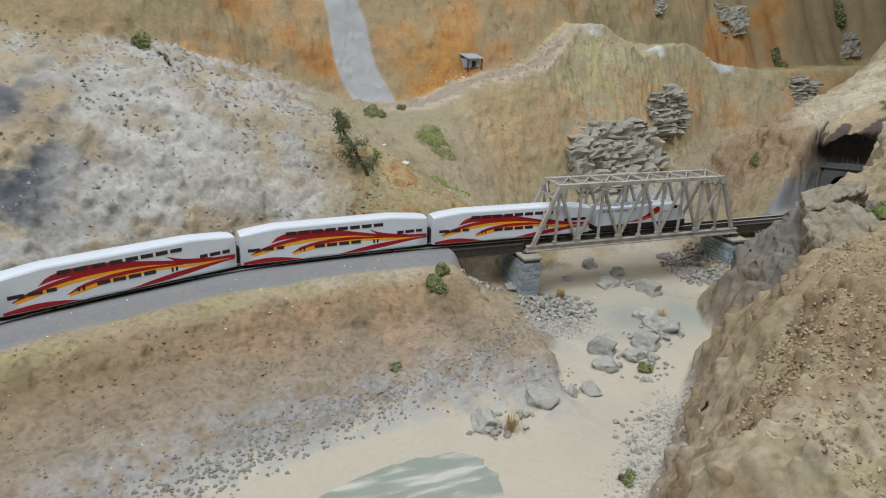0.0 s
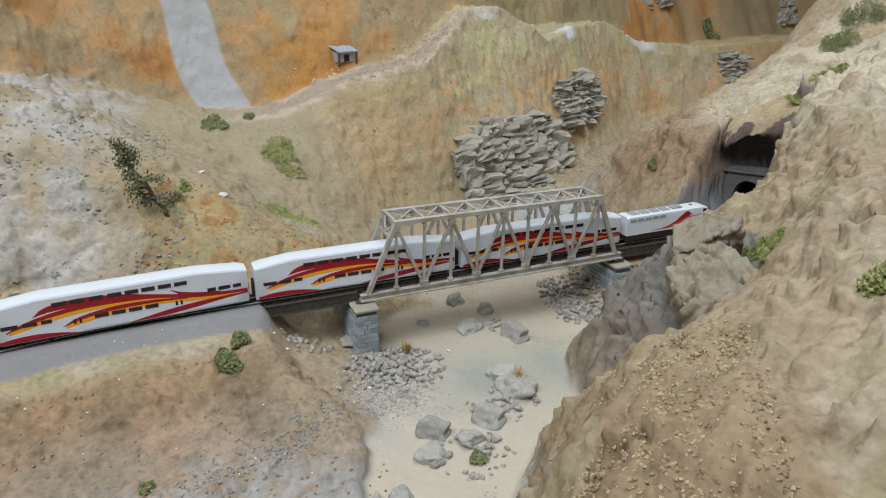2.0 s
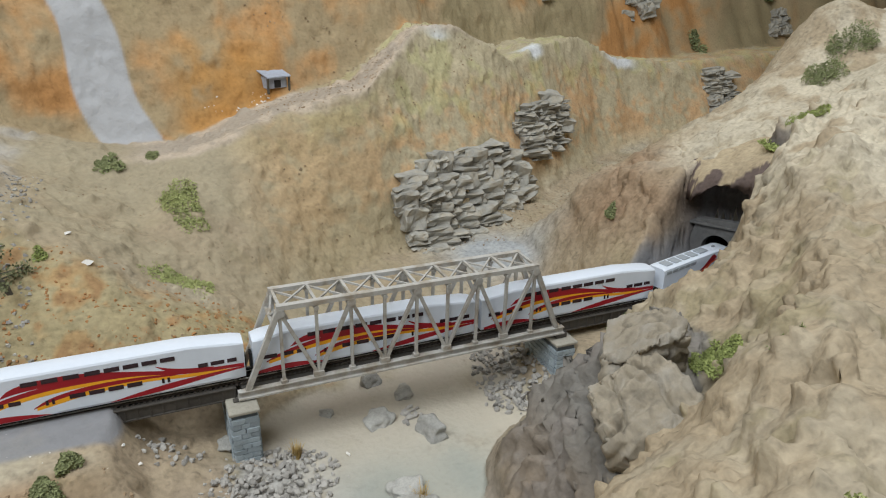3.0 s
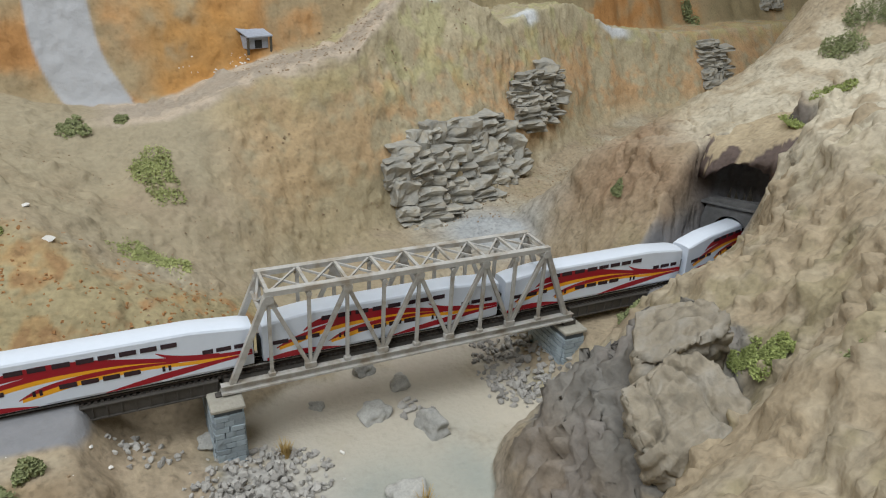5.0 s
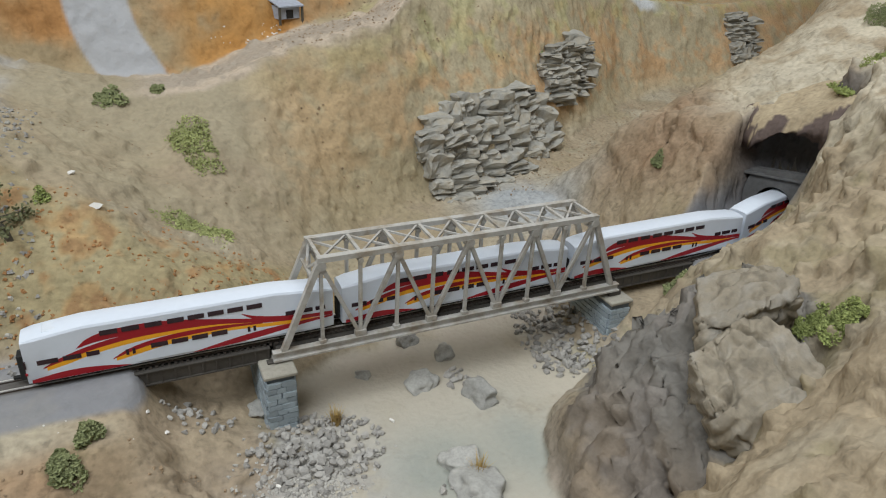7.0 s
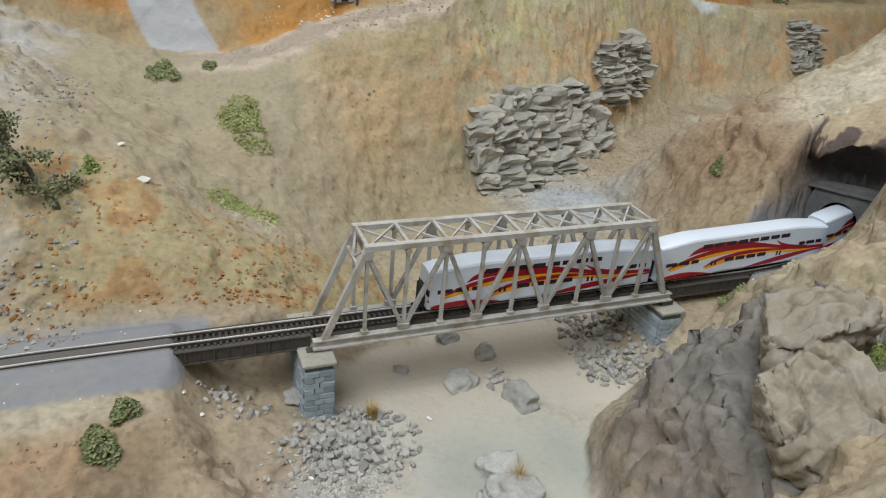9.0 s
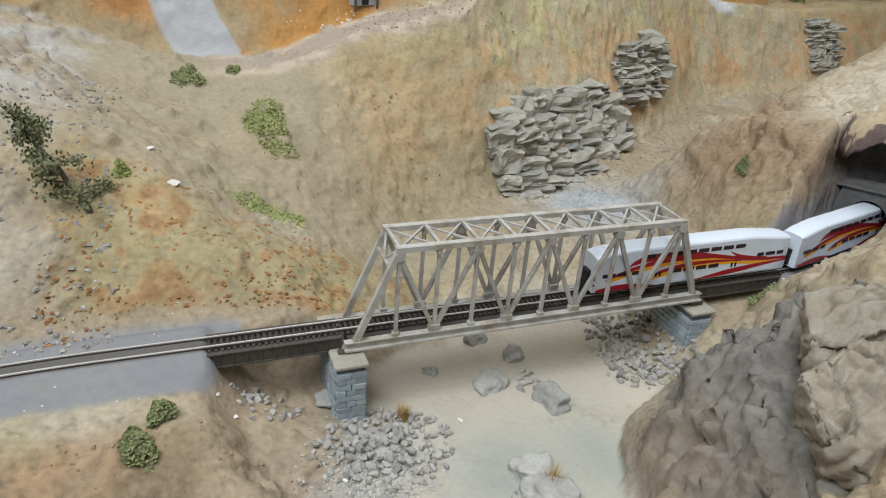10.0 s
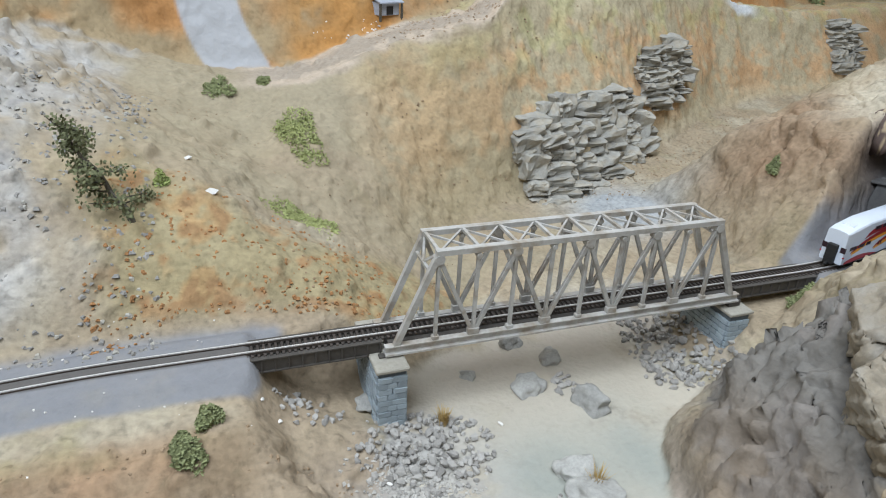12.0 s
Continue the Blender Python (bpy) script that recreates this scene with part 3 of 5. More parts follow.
    c = mix(c, (0.31, 0.20, 0.115), np.clip(brown_face * (0.95 + 0.5 * n2), 0, 1))
    cutting = ramp(x, 0.36, 0.40) * ramp(np.abs(d), 0.04, 0.025) * ramp(z, 0.1, 0.05)
    c = mix(c, (0.22, 0.19, 0.145), cutting * 0.8)
    # steep ground round the tunnel mouth is tinted darker
    mouth_dark = np.exp(-((x - PORTAL[0] - 0.008) / 0.035) ** 2 - ((y - PORTAL[1]) / 0.045) ** 2) * ramp(np.hypot(zx, zy), 0.6, 1.4) * 1.2
    c = mix(c, (0.11, 0.095, 0.088), np.clip(mouth_dark * 1.1, 0, 0.9))
    c = c * np.array((0.92, 1.0, 1.13))
    c = mix(c, (0.235, 0.237, 0.248), np.clip(on_track * (1.0 + 0.25 * n3), 0, 1))
    c = mix(c, (0.11, 0.10, 0.09), on_track * ramp(np.abs(d), 0.0075, 0.0055) * 0.85)
    smooth_part = np.clip(1 - 0.8 * on_track - 0.85 * floor - 0.7 * slide - 0.4 * is_crag - 0.45 * upper_hill - 0.4 * is_mountain - 0.25 * is_middle, 0.05, 1)
    # one sheet, open where the tunnel goes in
    rows, cols = x.shape
    idx = np.arange(rows * cols).reshape(rows, cols)
    quads = np.stack((idx[:-1, :-1], idx[:-1, 1:], idx[1:, 1:], idx[1:, :-1]), -1)
    low = np.minimum.reduce([pz[:-1, :-1], pz[:-1, 1:], pz[1:, 1:], pz[1:, :-1]])
    ahead = (x - PORTAL[0]) * math.cos(PORTAL[2]) + (y - PORTAL[1]) * math.sin(PORTAL[2])
    mouth = (np.abs(d[:-1, :-1]) < 0.016) & (low < 0.036) & (ahead[:-1, :-1] > -0.008) & (ahead[:-1, :-1] < 0.05)
    quads = quads[~mouth].reshape(-1, 4)
    me = bpy.data.meshes.new("ground")
    me.vertices.add(rows * cols)
    me.vertices.foreach_set("co", np.stack((px, py, pz), -1).astype(np.float32).ravel())
    me.loops.add(quads.size)
    me.loops.foreach_set("vertex_index", quads.astype(np.int32).ravel())
    me.polygons.add(len(quads))
    me.polygons.foreach_set("loop_start", np.arange(0, quads.size, 4, dtype=np.int32))
    me.update(calc_edges=True)
    me.shade_smooth()
    tint = me.color_attributes.new("tint", "FLOAT_COLOR", "POINT")
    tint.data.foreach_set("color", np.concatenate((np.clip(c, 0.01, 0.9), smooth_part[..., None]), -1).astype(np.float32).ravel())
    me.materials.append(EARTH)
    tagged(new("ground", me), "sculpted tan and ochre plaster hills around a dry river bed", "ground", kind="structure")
    return gx, gy, pz


GX, GY, GZ = build_ground()


def ground_z(x, y):
    i, j = int(np.clip(np.searchsorted(GX, x) - 1, 0, len(GX) - 2)), int(np.clip(np.searchsorted(GY, y) - 1, 0, len(GY) - 2))
    u, v = (x - GX[i]) / (GX[i + 1] - GX[i]), (y - GY[j]) / (GY[j + 1] - GY[j])
    return float((GZ[j, i] * (1 - u) + GZ[j, i + 1] * u) * (1 - v) + (GZ[j + 1, i] * (1 - u) + GZ[j + 1, i + 1] * u) * v)


# ---- room ----
def build_room():
    for name, b in (("wall_north", (-2.6, 2.9, 2.4, 2.5, -0.9, 1.6)), ("wall_south", (-2.6, 2.9, -2.6, -2.5, -0.9, 1.6)), ("wall_west", (-2.7, -2.6, -2.5, 2.4, -0.9, 1.6)), ("wall_east", (2.9, 3.0, -2.5, 2.4, -0.9, 1.6)), ("ceiling", (-2.6, 2.9, -2.5, 2.4, 1.6, 1.7)), ("floor", (-2.6, 2.9, -2.5, 2.4, -1.0, -0.9))):
        tagged(new(name, mesh_from(name, box(*b), PLASTER)), "plain pale painted room surface", "wall", kind="structure")


build_room()


# ---- bridge ----
def empty(name, m, label, category, group=""):
    ob = new(name)
    ob.empty_display_size = 0.01
    ob.matrix_basis = m
    return tagged(ob, label, category, group)


def build_bridge():
    root = empty("truss_bridge", pose(0.0, TRACK_Y, -0.0062), "grey painted steel through truss railway bridge on stone piers", "bridge")
    panel, first, high, half = 0.0236, 0.0045, 0.0632, 0.0135
    node = [first + panel * k for k in range(11)]
    for sgn in (-1, 1):
        y = sgn * half
        bm = bmesh.new()
        outline = [(-0.0032, 0), (0.0032, 0), (0.0032, 0.0012), (0.0008, 0.0012), (0.0008, 0.0048), (0.0022, 0.0048), (0.0022, 0.0056), (-0.0022, 0.0056), (-0.0022, 0.0048), (-0.0008, 0.0048), (-0.0008, 0.0012), (-0.0032, 0.0012)]
        ends = [[bm.verts.new((x, y + a, b)) for a, b in outline] for x in (-0.002, 0.247)]
        for k in range(12):
            bm.faces.new((ends[0][k], ends[0][(k + 1) % 12], ends[1][(k + 1) % 12], ends[1][k]))
        bm.faces.new(list(reversed(ends[0])))
        bm.faces.new(ends[1])
        bmesh.ops.recalc_face_normals(bm, faces=bm.faces[:])
        part("bottom_chord", bm, STEEL, root)
        part("top_chord", beam((node[1] - 0.002, y, high - 0.0016), (node[9] + 0.002, y, high - 0.0016), 0.0042, 0.0032, channel=False), STEEL, root)
        for k in range(1, 10):
            part("vertical_post", beam((node[k], y, 0.005), (node[k], y, high - 0.003), 0.0023, 0.0019), STEEL, root)
        for a, b in ((0, 1), (10, 9)):
            part("end_post", beam((node[a], y, 0.005), (node[b], y, high - 0.002), 0.0034, 0.0034, channel=False), STEEL, root)
        for k in range(1, 9):
            lo, hi = (k + 1, k) if k % 2 else (k, k + 1)
            part("diagonal_brace", beam((node[lo], y, 0.006), (node[hi], y, high - 0.005), 0.0024, 0.0024), STEEL, root)
        for k in range(1, 10):
            w = 0.0034 if k % 2 else 0.0018
            bm = bmesh.new()
            bmesh.ops.create_cone(bm, cap_ends=True, segments=8, radius1=w, radius2=w * 0.9, depth=0.0046, matrix=pose(node[k], y, high - 0.0055, 90, 22.5))
            part("gusset_plate", bm, STEEL, root)
            w = 0.0022 if k % 2 else 0.0036
            bm = box(node[k] - w, node[k] + w, y - 0.0017, y + 0.0017, 0.0056, 0.0056 + w * 1.2, 0.0004)
            part("gusset_plate", bm, STEEL, root)
    for k in range(1, 10):
        part("top_strut", beam((node[k], -half, high - 0.0012), (node[k], half, high - 0.0012), 0.0019, 0.0018, (1, 0, 0), False), STEEL, root)
    for k in range(1, 9):
        part("lateral_brace", beam((node[k], -half, high - 0.0016), (node[k + 1], half, high - 0.0016), 0.0013, 0.0012, (0, 0, 1), False), STEEL, root)
        part("lateral_brace", beam((node[k], half, high - 0.0022), (node[k + 1], -half, high - 0.0022), 0.0013, 0.0012, (0, 0, 1), False), STEEL, root)
    for a, b in ((0, 1), (10, 9)):
        t = 0.80
        x, z = node[a] + (node[b] - node[a]) * t, 0.005 + (high - 0.007) * t
        part("portal_brace", beam((x, -half, z), (x, half, z), 0.0018, 0.0018, (1, 0, 0), False), STEEL, root)
        for sgn in (-1, 1):
            part("knee_brace", beam((x, 0, z), (node[b], sgn * half, high - 0.002), 0.0014, 0.0014, (1, 0, 0), False), STEEL, root)
    for k in range(11):
        part("floor_beam", beam((node[k], -half, 0.0026), (node[k], half, 0.0026), 0.0022, 0.0036, (1, 0, 0), False), GIRDER, root)
    for y in (-0.0045, 0.0045):
        part("stringer", box(0, 0.245, y - 0.001, y + 0.001, 0.001, 0.0062), GIRDER, root)
    for y in (-0.0088, 0.0088):
        part("side_walk", box(0.001, 0.244, y - 0.0018, y + 0.0018, 0.0046, 0.0054), GIRDER, root)


def build_girder(x0, x1, label):
    """A plate girder span under the track, with its stiffeners."""
    root = empty("approach_span", pose(x0, TRACK_Y, -0.0085), label, "bridge", "approach spans")
    n = x1 - x0
    for y in (-0.0085, 0.0085):
        out = 1 if y > 0 else -1
        part("web", box(0, n, y - 0.0006, y + 0.0006, 0.0008, 0.0082), GIRDER, root)
        part("flange", box(0, n, y - 0.0018, y + 0.0018, 0.0, 0.0008), GIRDER, root)
        part("flange", box(0, n, y - 0.0018, y + 0.0018, 0.0082, 0.0090), GIRDER, root)
        count = int(n / 0.0075)
        for k in range(count + 1):
            x = 0.001 + (n - 0.002) * k / count
            part("stiffener", box(x - 0.0004, x + 0.0004, min(y + out * 0.0006, y + out * 0.0016), max(y + out * 0.0006, y + out * 0.0016), 0.0008, 0.0082), GIRDER, root)
    part("deck", box(0, n, -0.0079, 0.0079, 0.0066, 0.0078), GIRDER, root)


build_bridge()
build_girder(-0.078, -0.0025, "dark weathered plate girder span between embankment and truss")
build_girder(0.2475, 0.322, "dark weathered plate girder span between truss and cutting")


def build_track():
    root = empty("railway_track", pose(0, 0, 0), "single line of steel rails on dark plastic sleepers", "track")
    for side in (-1, 1):
        off = side * GAUGE / 2
        for name, w, z0, z1, mat in (("rail", 0.00042, RAIL_Z - 0.0006, RAIL_Z, RAIL), ("rail_foot", 0.00085, RAIL_Z - 0.002, RAIL_Z - 0.0006, RAIL_SIDE)):
            bm = bmesh.new()
            last = None
            for s in np.linspace(-1.05, 0.95, 160):
                x, y, a = track(s)
                nx, ny = -math.sin(a), math.cos(a)
                ring = [bm.verts.new((x + nx * (off + o), y + ny * (off + o), h)) for o, h in ((-w, z0), (w, z0), (w, z1), (-w, z1))]
                if last:
                    for k in range(4):
                        bm.faces.new((last[k], last[(k + 1) % 4], ring[(k + 1) % 4], ring[k]))
                last = ring
            part(name, bm, mat, root)
    me = mesh_from("sleeper", box(-0.0008, 0.0008, -0.0075, 0.0075, -0.0013, 0.0, 0.00015), TIE)
    for k in range(270):
        s = -0.46 + k * 0.0033
        x, y, a = track(s)
        piece("sleeper", me, pose(x, y, RAIL_Z - 0.0018, 0, 0, math.degrees(a) + random.uniform(-1, 1)), root)


# ---- train ----
CAR_L, CAR_W, CAR_TOP, CAR_LOW = 0.161, 0.0182, 0.0328, 0.0035
LEAN = 0.045                        # the sides lean in towards the roof


def roof_top(u):
    """Roof height along a coach: lower over both ends."""
    return CAR_TOP - 0.0034 * max(0.0, 1 - u / 0.17) - 0.0032 * max(0.0, (u - 0.79) / 0.21)


def coach_shell(u0=0.0, u1=1.0):
    """A closed body with slightly leaning upper sides and a cambered roof."""
    bm = bmesh.new()
    rings = []
    for k in range(29):
        u = u0 + (u1 - u0) * k / 28
        top = roof_top(u)
        edge = top - 0.0022
        we = CAR_W / 2 - LEAN * (edge - CAR_LOW)
        w = CAR_W / 2
        prof = [(-w * 0.93, CAR_LOW), (-w, CAR_LOW + 0.0016), (-we, edge), (-we + 0.0007, edge + 0.0012), (-we + 0.0021, top - 0.0005), (0, top), (we - 0.0021, top - 0.0005), (we - 0.0007, edge + 0.0012), (we, edge), (w, CAR_LOW + 0.0016), (w * 0.93, CAR_LOW)]
        inset = 0.0007 if k in (0, 28) else 0.0
        rings.append([bm.verts.new((u * CAR_L, y * (1 - inset / w), z - (inset if z > edge else 0))) for y, z in prof])
    for a, b in zip(rings, rings[1:]):
        for k in range(len(a)):
            bm.faces.new((a[k], b[k], b[(k + 1) % len(a)], a[(k + 1) % len(a)]))
    bm.faces.new(rings[0])
    bm.faces.new(list(reversed(rings[-1])))
    bmesh.ops.recalc_face_normals(bm, faces=bm.faces[:])
    return bm


def bezier(points, u):
    """A smooth value at u through (u, v) corners."""
    us, vs = zip(*points)
    i = max(0, min(len(us) - 2, int(np.searchsorted(us, u) - 1)))
    m = [0.0] * len(us)
    for k in range(len(us)):
        lo, hi = max(0, k - 1), min(len(us) - 1, k + 1)
        m[k] = (vs[hi] - vs[lo]) / (us[hi] - us[lo])
    h = us[i + 1] - us[i]
    t = min(max((u - us[i]) / h, 0), 1)
    return (2 * t ** 3 - 3 * t ** 2 + 1) * vs[i] + (t ** 3 - 2 * t ** 2 + t) * h * m[i] + (-2 * t ** 3 + 3 * t ** 2) * vs[i + 1] + (t ** 3 - t ** 2) * h * m[i + 1]


def stripe(upper, under, side, out, length=CAR_L, half=CAR_W / 2):
    """A painted band on one side, between two curves of (along, height) with height 0 at the sill and 1 at the roof's edge."""
    bm = bmesh.new()
    a, b = max(upper[0][0], under[0][0]), min(upper[-1][0], under[-1][0])
    last = None
    for k in range(33):
        u = a + (b - a) * k / 32
        z = [CAR_LOW + 0.0006 + 0.0262 * v for v in (bezier(under, u), bezier(upper, u))]
        z[1] = max(z[1], z[0] + 0.00001)
        pair = [bm.verts.new((u * length, side * (half + out - LEAN * (h - CAR_LOW)), h)) for h in z]
        if last:
            bm.faces.new((last[0], pair[0], pair[1], last[1]) if side < 0 else (last[1], pair[1], pair[0], last[0]))
        last = pair
    return bm


LIVERY = (
    ("red_stripe", "RED", ((0.15, 0.60), (0.18, 0.76), (0.24, 0.87), (0.36, 0.90), (0.48, 0.82), (0.6, 0.68), (0.72, 0.54), (0.86, 0.43), (0.995, 0.39)), ((0.15, 0.59), (0.2, 0.66), (0.3, 0.70), (0.42, 0.68), (0.54, 0.57), (0.64, 0.48), (0.74, 0.40), (0.86, 0.33), (0.995, 0.30))),
    ("red_stripe", "RED", ((0.05, 0.30), (0.10, 0.45), (0.2, 0.62), (0.32, 0.72), (0.45, 0.73), (0.56, 0.63)), ((0.05, 0.27), (0.10, 0.36), (0.2, 0.50), (0.32, 0.59), (0.45, 0.60), (0.56, 0.56))),
    ("yellow_stripe", "YELLOW", ((0.06, 0.30), (0.12, 0.39), (0.2, 0.51), (0.32, 0.60), (0.45, 0.61), (0.58, 0.57), (0.7, 0.46)), ((0.06, 0.22), (0.12, 0.29), (0.2, 0.41), (0.32, 0.50), (0.45, 0.53), (0.58, 0.51), (0.7, 0.42))),
    ("red_stripe", "RED", ((0.25, 0.22), (0.30, 0.38), (0.38, 0.49), (0.48, 0.54), (0.6, 0.52), (0.74, 0.43)), ((0.25, 0.20), (0.30, 0.29), (0.38, 0.38), (0.48, 0.43), (0.6, 0.43), (0.74, 0.37))),
    ("yellow_stripe", "YELLOW", ((0.26, 0.22), (0.32, 0.32), (0.40, 0.40), (0.52, 0.44), (0.64, 0.43), (0.8, 0.36), (0.97, 0.29)), ((0.26, 0.15), (0.32, 0.21), (0.40, 0.29), (0.52, 0.35), (0.64, 0.36), (0.8, 0.27), (0.97, 0.26))),
    ("red_stripe", "RED", ((0.67, 0.72), (0.71, 0.62), (0.78, 0.52), (0.88, 0.44)), ((0.67, 0.70), (0.71, 0.54), (0.78, 0.44), (0.88, 0.38))),
    ("red_stripe", "RED", ((0.50, 0.01), (0.62, 0.14), (0.74, 0.23), (0.88, 0.28), (0.995, 0.30)), ((0.50, 0.0), (0.62, 0.02), (0.74, 0.08), (0.88, 0.19), (0.995, 0.26))),
    ("red_stripe", "RED", ((0.012, 0.07), (0.08, 0.13), (0.15, 0.145), (0.22, 0.10), (0.30, 0.01)), ((0.012, 0.0), (0.08, 0.0), (0.15, 0.0), (0.22, 0.0), (0.30, 0.0))),
)


def pane(u, v, w, h, side, length=CAR_L, half=CAR_W / 2):
    """A window: a raised dark pane in a thin frame."""
    z = CAR_LOW + 0.0006 + 0.0262 * v
    bm = box(u * length - w / 2, u * length + w / 2, -0.00012, 0.00012, z - h / 2, z + h / 2)
    for v in bm.verts:
        v.co.y = side * (half + 0.00022 - LEAN * (v.co.z - CAR_LOW)) + v.co.y
    return bm


def bogie(root, x, r=0.0029):
    frame_part = part("bogie", box(x - 0.0105, x + 0.0105, -0.0066, 0.0066, 0.0014, 0.0042, 0.0004), BLACK, root)
    for dx in (-0.0078, 0.0078):
        bm = bmesh.new()
        for y in (-0.0045, 0.0045):
            bmesh.ops.create_cone(bm, cap_ends=True, segments=14, radius1=r, radius2=r, depth=0.0016, matrix=pose(x + dx, y, r, 90))
        bmesh.ops.create_cone(bm, cap_ends=True, segments=8, radius1=0.0006, radius2=0.0006, depth=0.009, matrix=pose(x + dx, 0, r, 90))
        part("wheelset", bm, BLACK, frame_part)


def build_coach():
    root = empty("passenger_coach", pose(0, 0, 0), "white double-deck passenger coach with red and yellow sweeping stripes", "train car", "coaches of the train")
    shell = part("body", coach_shell(), WHITE, root, smooth=True)
    shell.data.set_sharp_from_angle(angle=radians(24))
    part("underframe", box(0.004, CAR_L - 0.004, -0.0078, 0.0078, 0.0022, 0.0038), BLACK, root)
    for x in (0.024, CAR_L - 0.024):
        bogie(root, x)
    for x0, x1 in ((-0.0034, 0.0), (CAR_L, CAR_L + 0.0022)):
        part("coupler", box(x0, x1, -0.0008, 0.0008, 0.0032, 0.0046), BLACK, root)
    for x0, x1 in ((-0.0016, 0.0002), (CAR_L - 0.0002, CAR_L + 0.0012)):
        part("gangway", box(x0, x1, -0.0034, 0.0034, 0.0045, 0.0170, 0.0003), BLACK, root)
    for side in (-1, 1):
        for k, (name, paint, upper, under) in enumerate(LIVERY):
            part(name, stripe(upper, under, side, 0.00006 + 0.00001 * k), {"RED": RED, "YELLOW": YELLOW}[paint], shell)
        for u in (0.25, 0.315, 0.385, 0.455, 0.52, 0.585, 0.65, 0.715):
            part("window", pane(u, 0.845, 0.0085, 0.0028, side), GLASS, shell)
        for u in (0.395, 0.46, 0.525, 0.59):
            part("window", pane(u, 0.355, 0.0085, 0.0028, side), GLASS, shell)
        for u, w in ((0.065, 0.0085), (0.135, 0.0075), (0.195, 0.0055), (0.84, 0.0052), (0.895, 0.0075), (0.95, 0.0052)):
            part("window", pane(u, 0.43 if u < 0.5 else 0.525, w * 1.12, 0.0026, side), GLASS, shell)
        for u in (0.305, 0.70):
            door = part("door", pane(u, 0.155, 0.0066, 0.0078, side, half=CAR_W / 2 - 0.00028), WHITE, root)
            for dx in (-0.0016, 0.0016):
                part("door_window", pane(u + dx / CAR_L, 0.31, 0.0015, 0.0032, side), GLASS, door)
    return root


def build_locomotive():
    L = 0.108
    root = empty("diesel_locomotive", pose(0, 0, 0), "white diesel passenger locomotive with red bird and orange stripe", "locomotive")
    w = CAR_W / 2
    prof = [(0.0, 0.0262), (0.03, 0.0268), (0.72, 0.0268), (0.84, 0.0268), (0.90, 0.0252), (0.955, 0.0196), (0.985, 0.0142), (1.0, 0.0102)]
    bm = bmesh.new()
    rings = []
    for u, top in prof:
        narrow = 1 - 0.16 * max(0, (u - 0.84) / 0.16) ** 2
        lean = w - LEAN * (max(0.0092, top - 0.0042) - CAR_LOW)
        rows = [(-(w - LEAN * 0.0053) * narrow, 0.0088), (-lean * narrow, max(0.0092, top - 0.0042)), (-w * 0.86 * narrow, top - 0.0010), (-w * 0.6 * narrow, top), (w * 0.6 * narrow, top), (w * 0.86 * narrow, top - 0.0010), (lean * narrow, max(0.0092, top - 0.0042)), ((w - LEAN * 0.0053) * narrow, 0.0088)]
        rings.append([bm.verts.new((u * L, y, z)) for y, z in rows])
    for a, b in zip(rings, rings[1:]):
        for k in range(len(a)):
            bm.faces.new((a[k], b[k], b[(k + 1) % len(a)], a[(k + 1) % len(a)]))
    bm.faces.new(rings[0])
    bm.faces.new(list(reversed(rings[-1])))
    bmesh.ops.recalc_face_normals(bm, faces=bm.faces[:])
    body = part("body", bm, WHITE, root)
    part("underframe", box(0.0005, L - 0.001, -0.0090, 0.0090, 0.0030, 0.0090, 0.0004), BLACK, root)
    part("fuel_tank", box(0.04, 0.068, -0.0075, 0.0075, 0.0012, 0.0032, 0.0005), BLACK, root)
    part("snow_plough", box(L - 0.003, L + 0.001, -0.0070, 0.0070, 0.0012, 0.0062, 0.0006), BLACK, root)
    for x in (0.022, L - 0.024):
        bogie(root, x)
    for x in (0.012, 0.024, 0.036, 0.048):
        part("roof_fan", box(x - 0.0048, x + 0.0048, -0.0045, 0.0045, 0.0267, 0.0276, 0.0004), GREY, root)
    part("exhaust_housing", box(0.056, 0.068, -0.004, 0.004, 0.0267, 0.0282, 0.0005), GREY, root)
    part("bell", box(0.080, 0.083, -0.001, 0.001, 0.0267, 0.0280), GREY, root)
    for y in (-0.0036, 0.0036):
        part("windscreen", box(-0.0022, 0.0022, -0.0026, 0.0026, -0.0002, 0.0003), GLASS, root).matrix_basis = pose(L * 0.927, y, 0.0226, 0, 43, 0)
    part("nose_cap", box(L - 0.0014, L + 0.0004, -0.0058, 0.0058, 0.0090, 0.0112, 0.0005), ORANGE, root)
    red_u, red_l = ((0.26, 0.245), (0.42, 0.31), (0.53, 0.46), (0.60, 0.66), (0.66, 0.78), (0.71, 0.66)), ((0.26, 0.235), (0.42, 0.27), (0.53, 0.37), (0.60, 0.47), (0.66, 0.54), (0.71, 0.64))
    or_u, or_l = ((0.36, 0.265), (0.47, 0.30), (0.57, 0.42), (0.65, 0.55), (0.82, 0.60)), ((0.36, 0.245), (0.47, 0.25), (0.57, 0.32), (0.65, 0.49), (0.82, 0.58))
    for side in (-1, 1):
        part("red_bird", stripe(red_u, red_l, side, 0.00008, L), RED, body)
        part("orange_stripe", stripe(or_u, or_l, side, 0.0001, L), ORANGE, body)
        part("cab_window", pane(0.86, 0.72, 0.0042, 0.0030, side, L, w - 0.0001), GLASS, body)
        for u in (0.06, 0.14, 0.22, 0.30, 0.38):
            part("grille", pane(u, 0.72, 0.0072, 0.0026, side, L), GREY, body)
    return root


PITCH = 0.1665
TIMES = (0.0, 6.5, 8.5, 9.5, 10.5, 12.0)
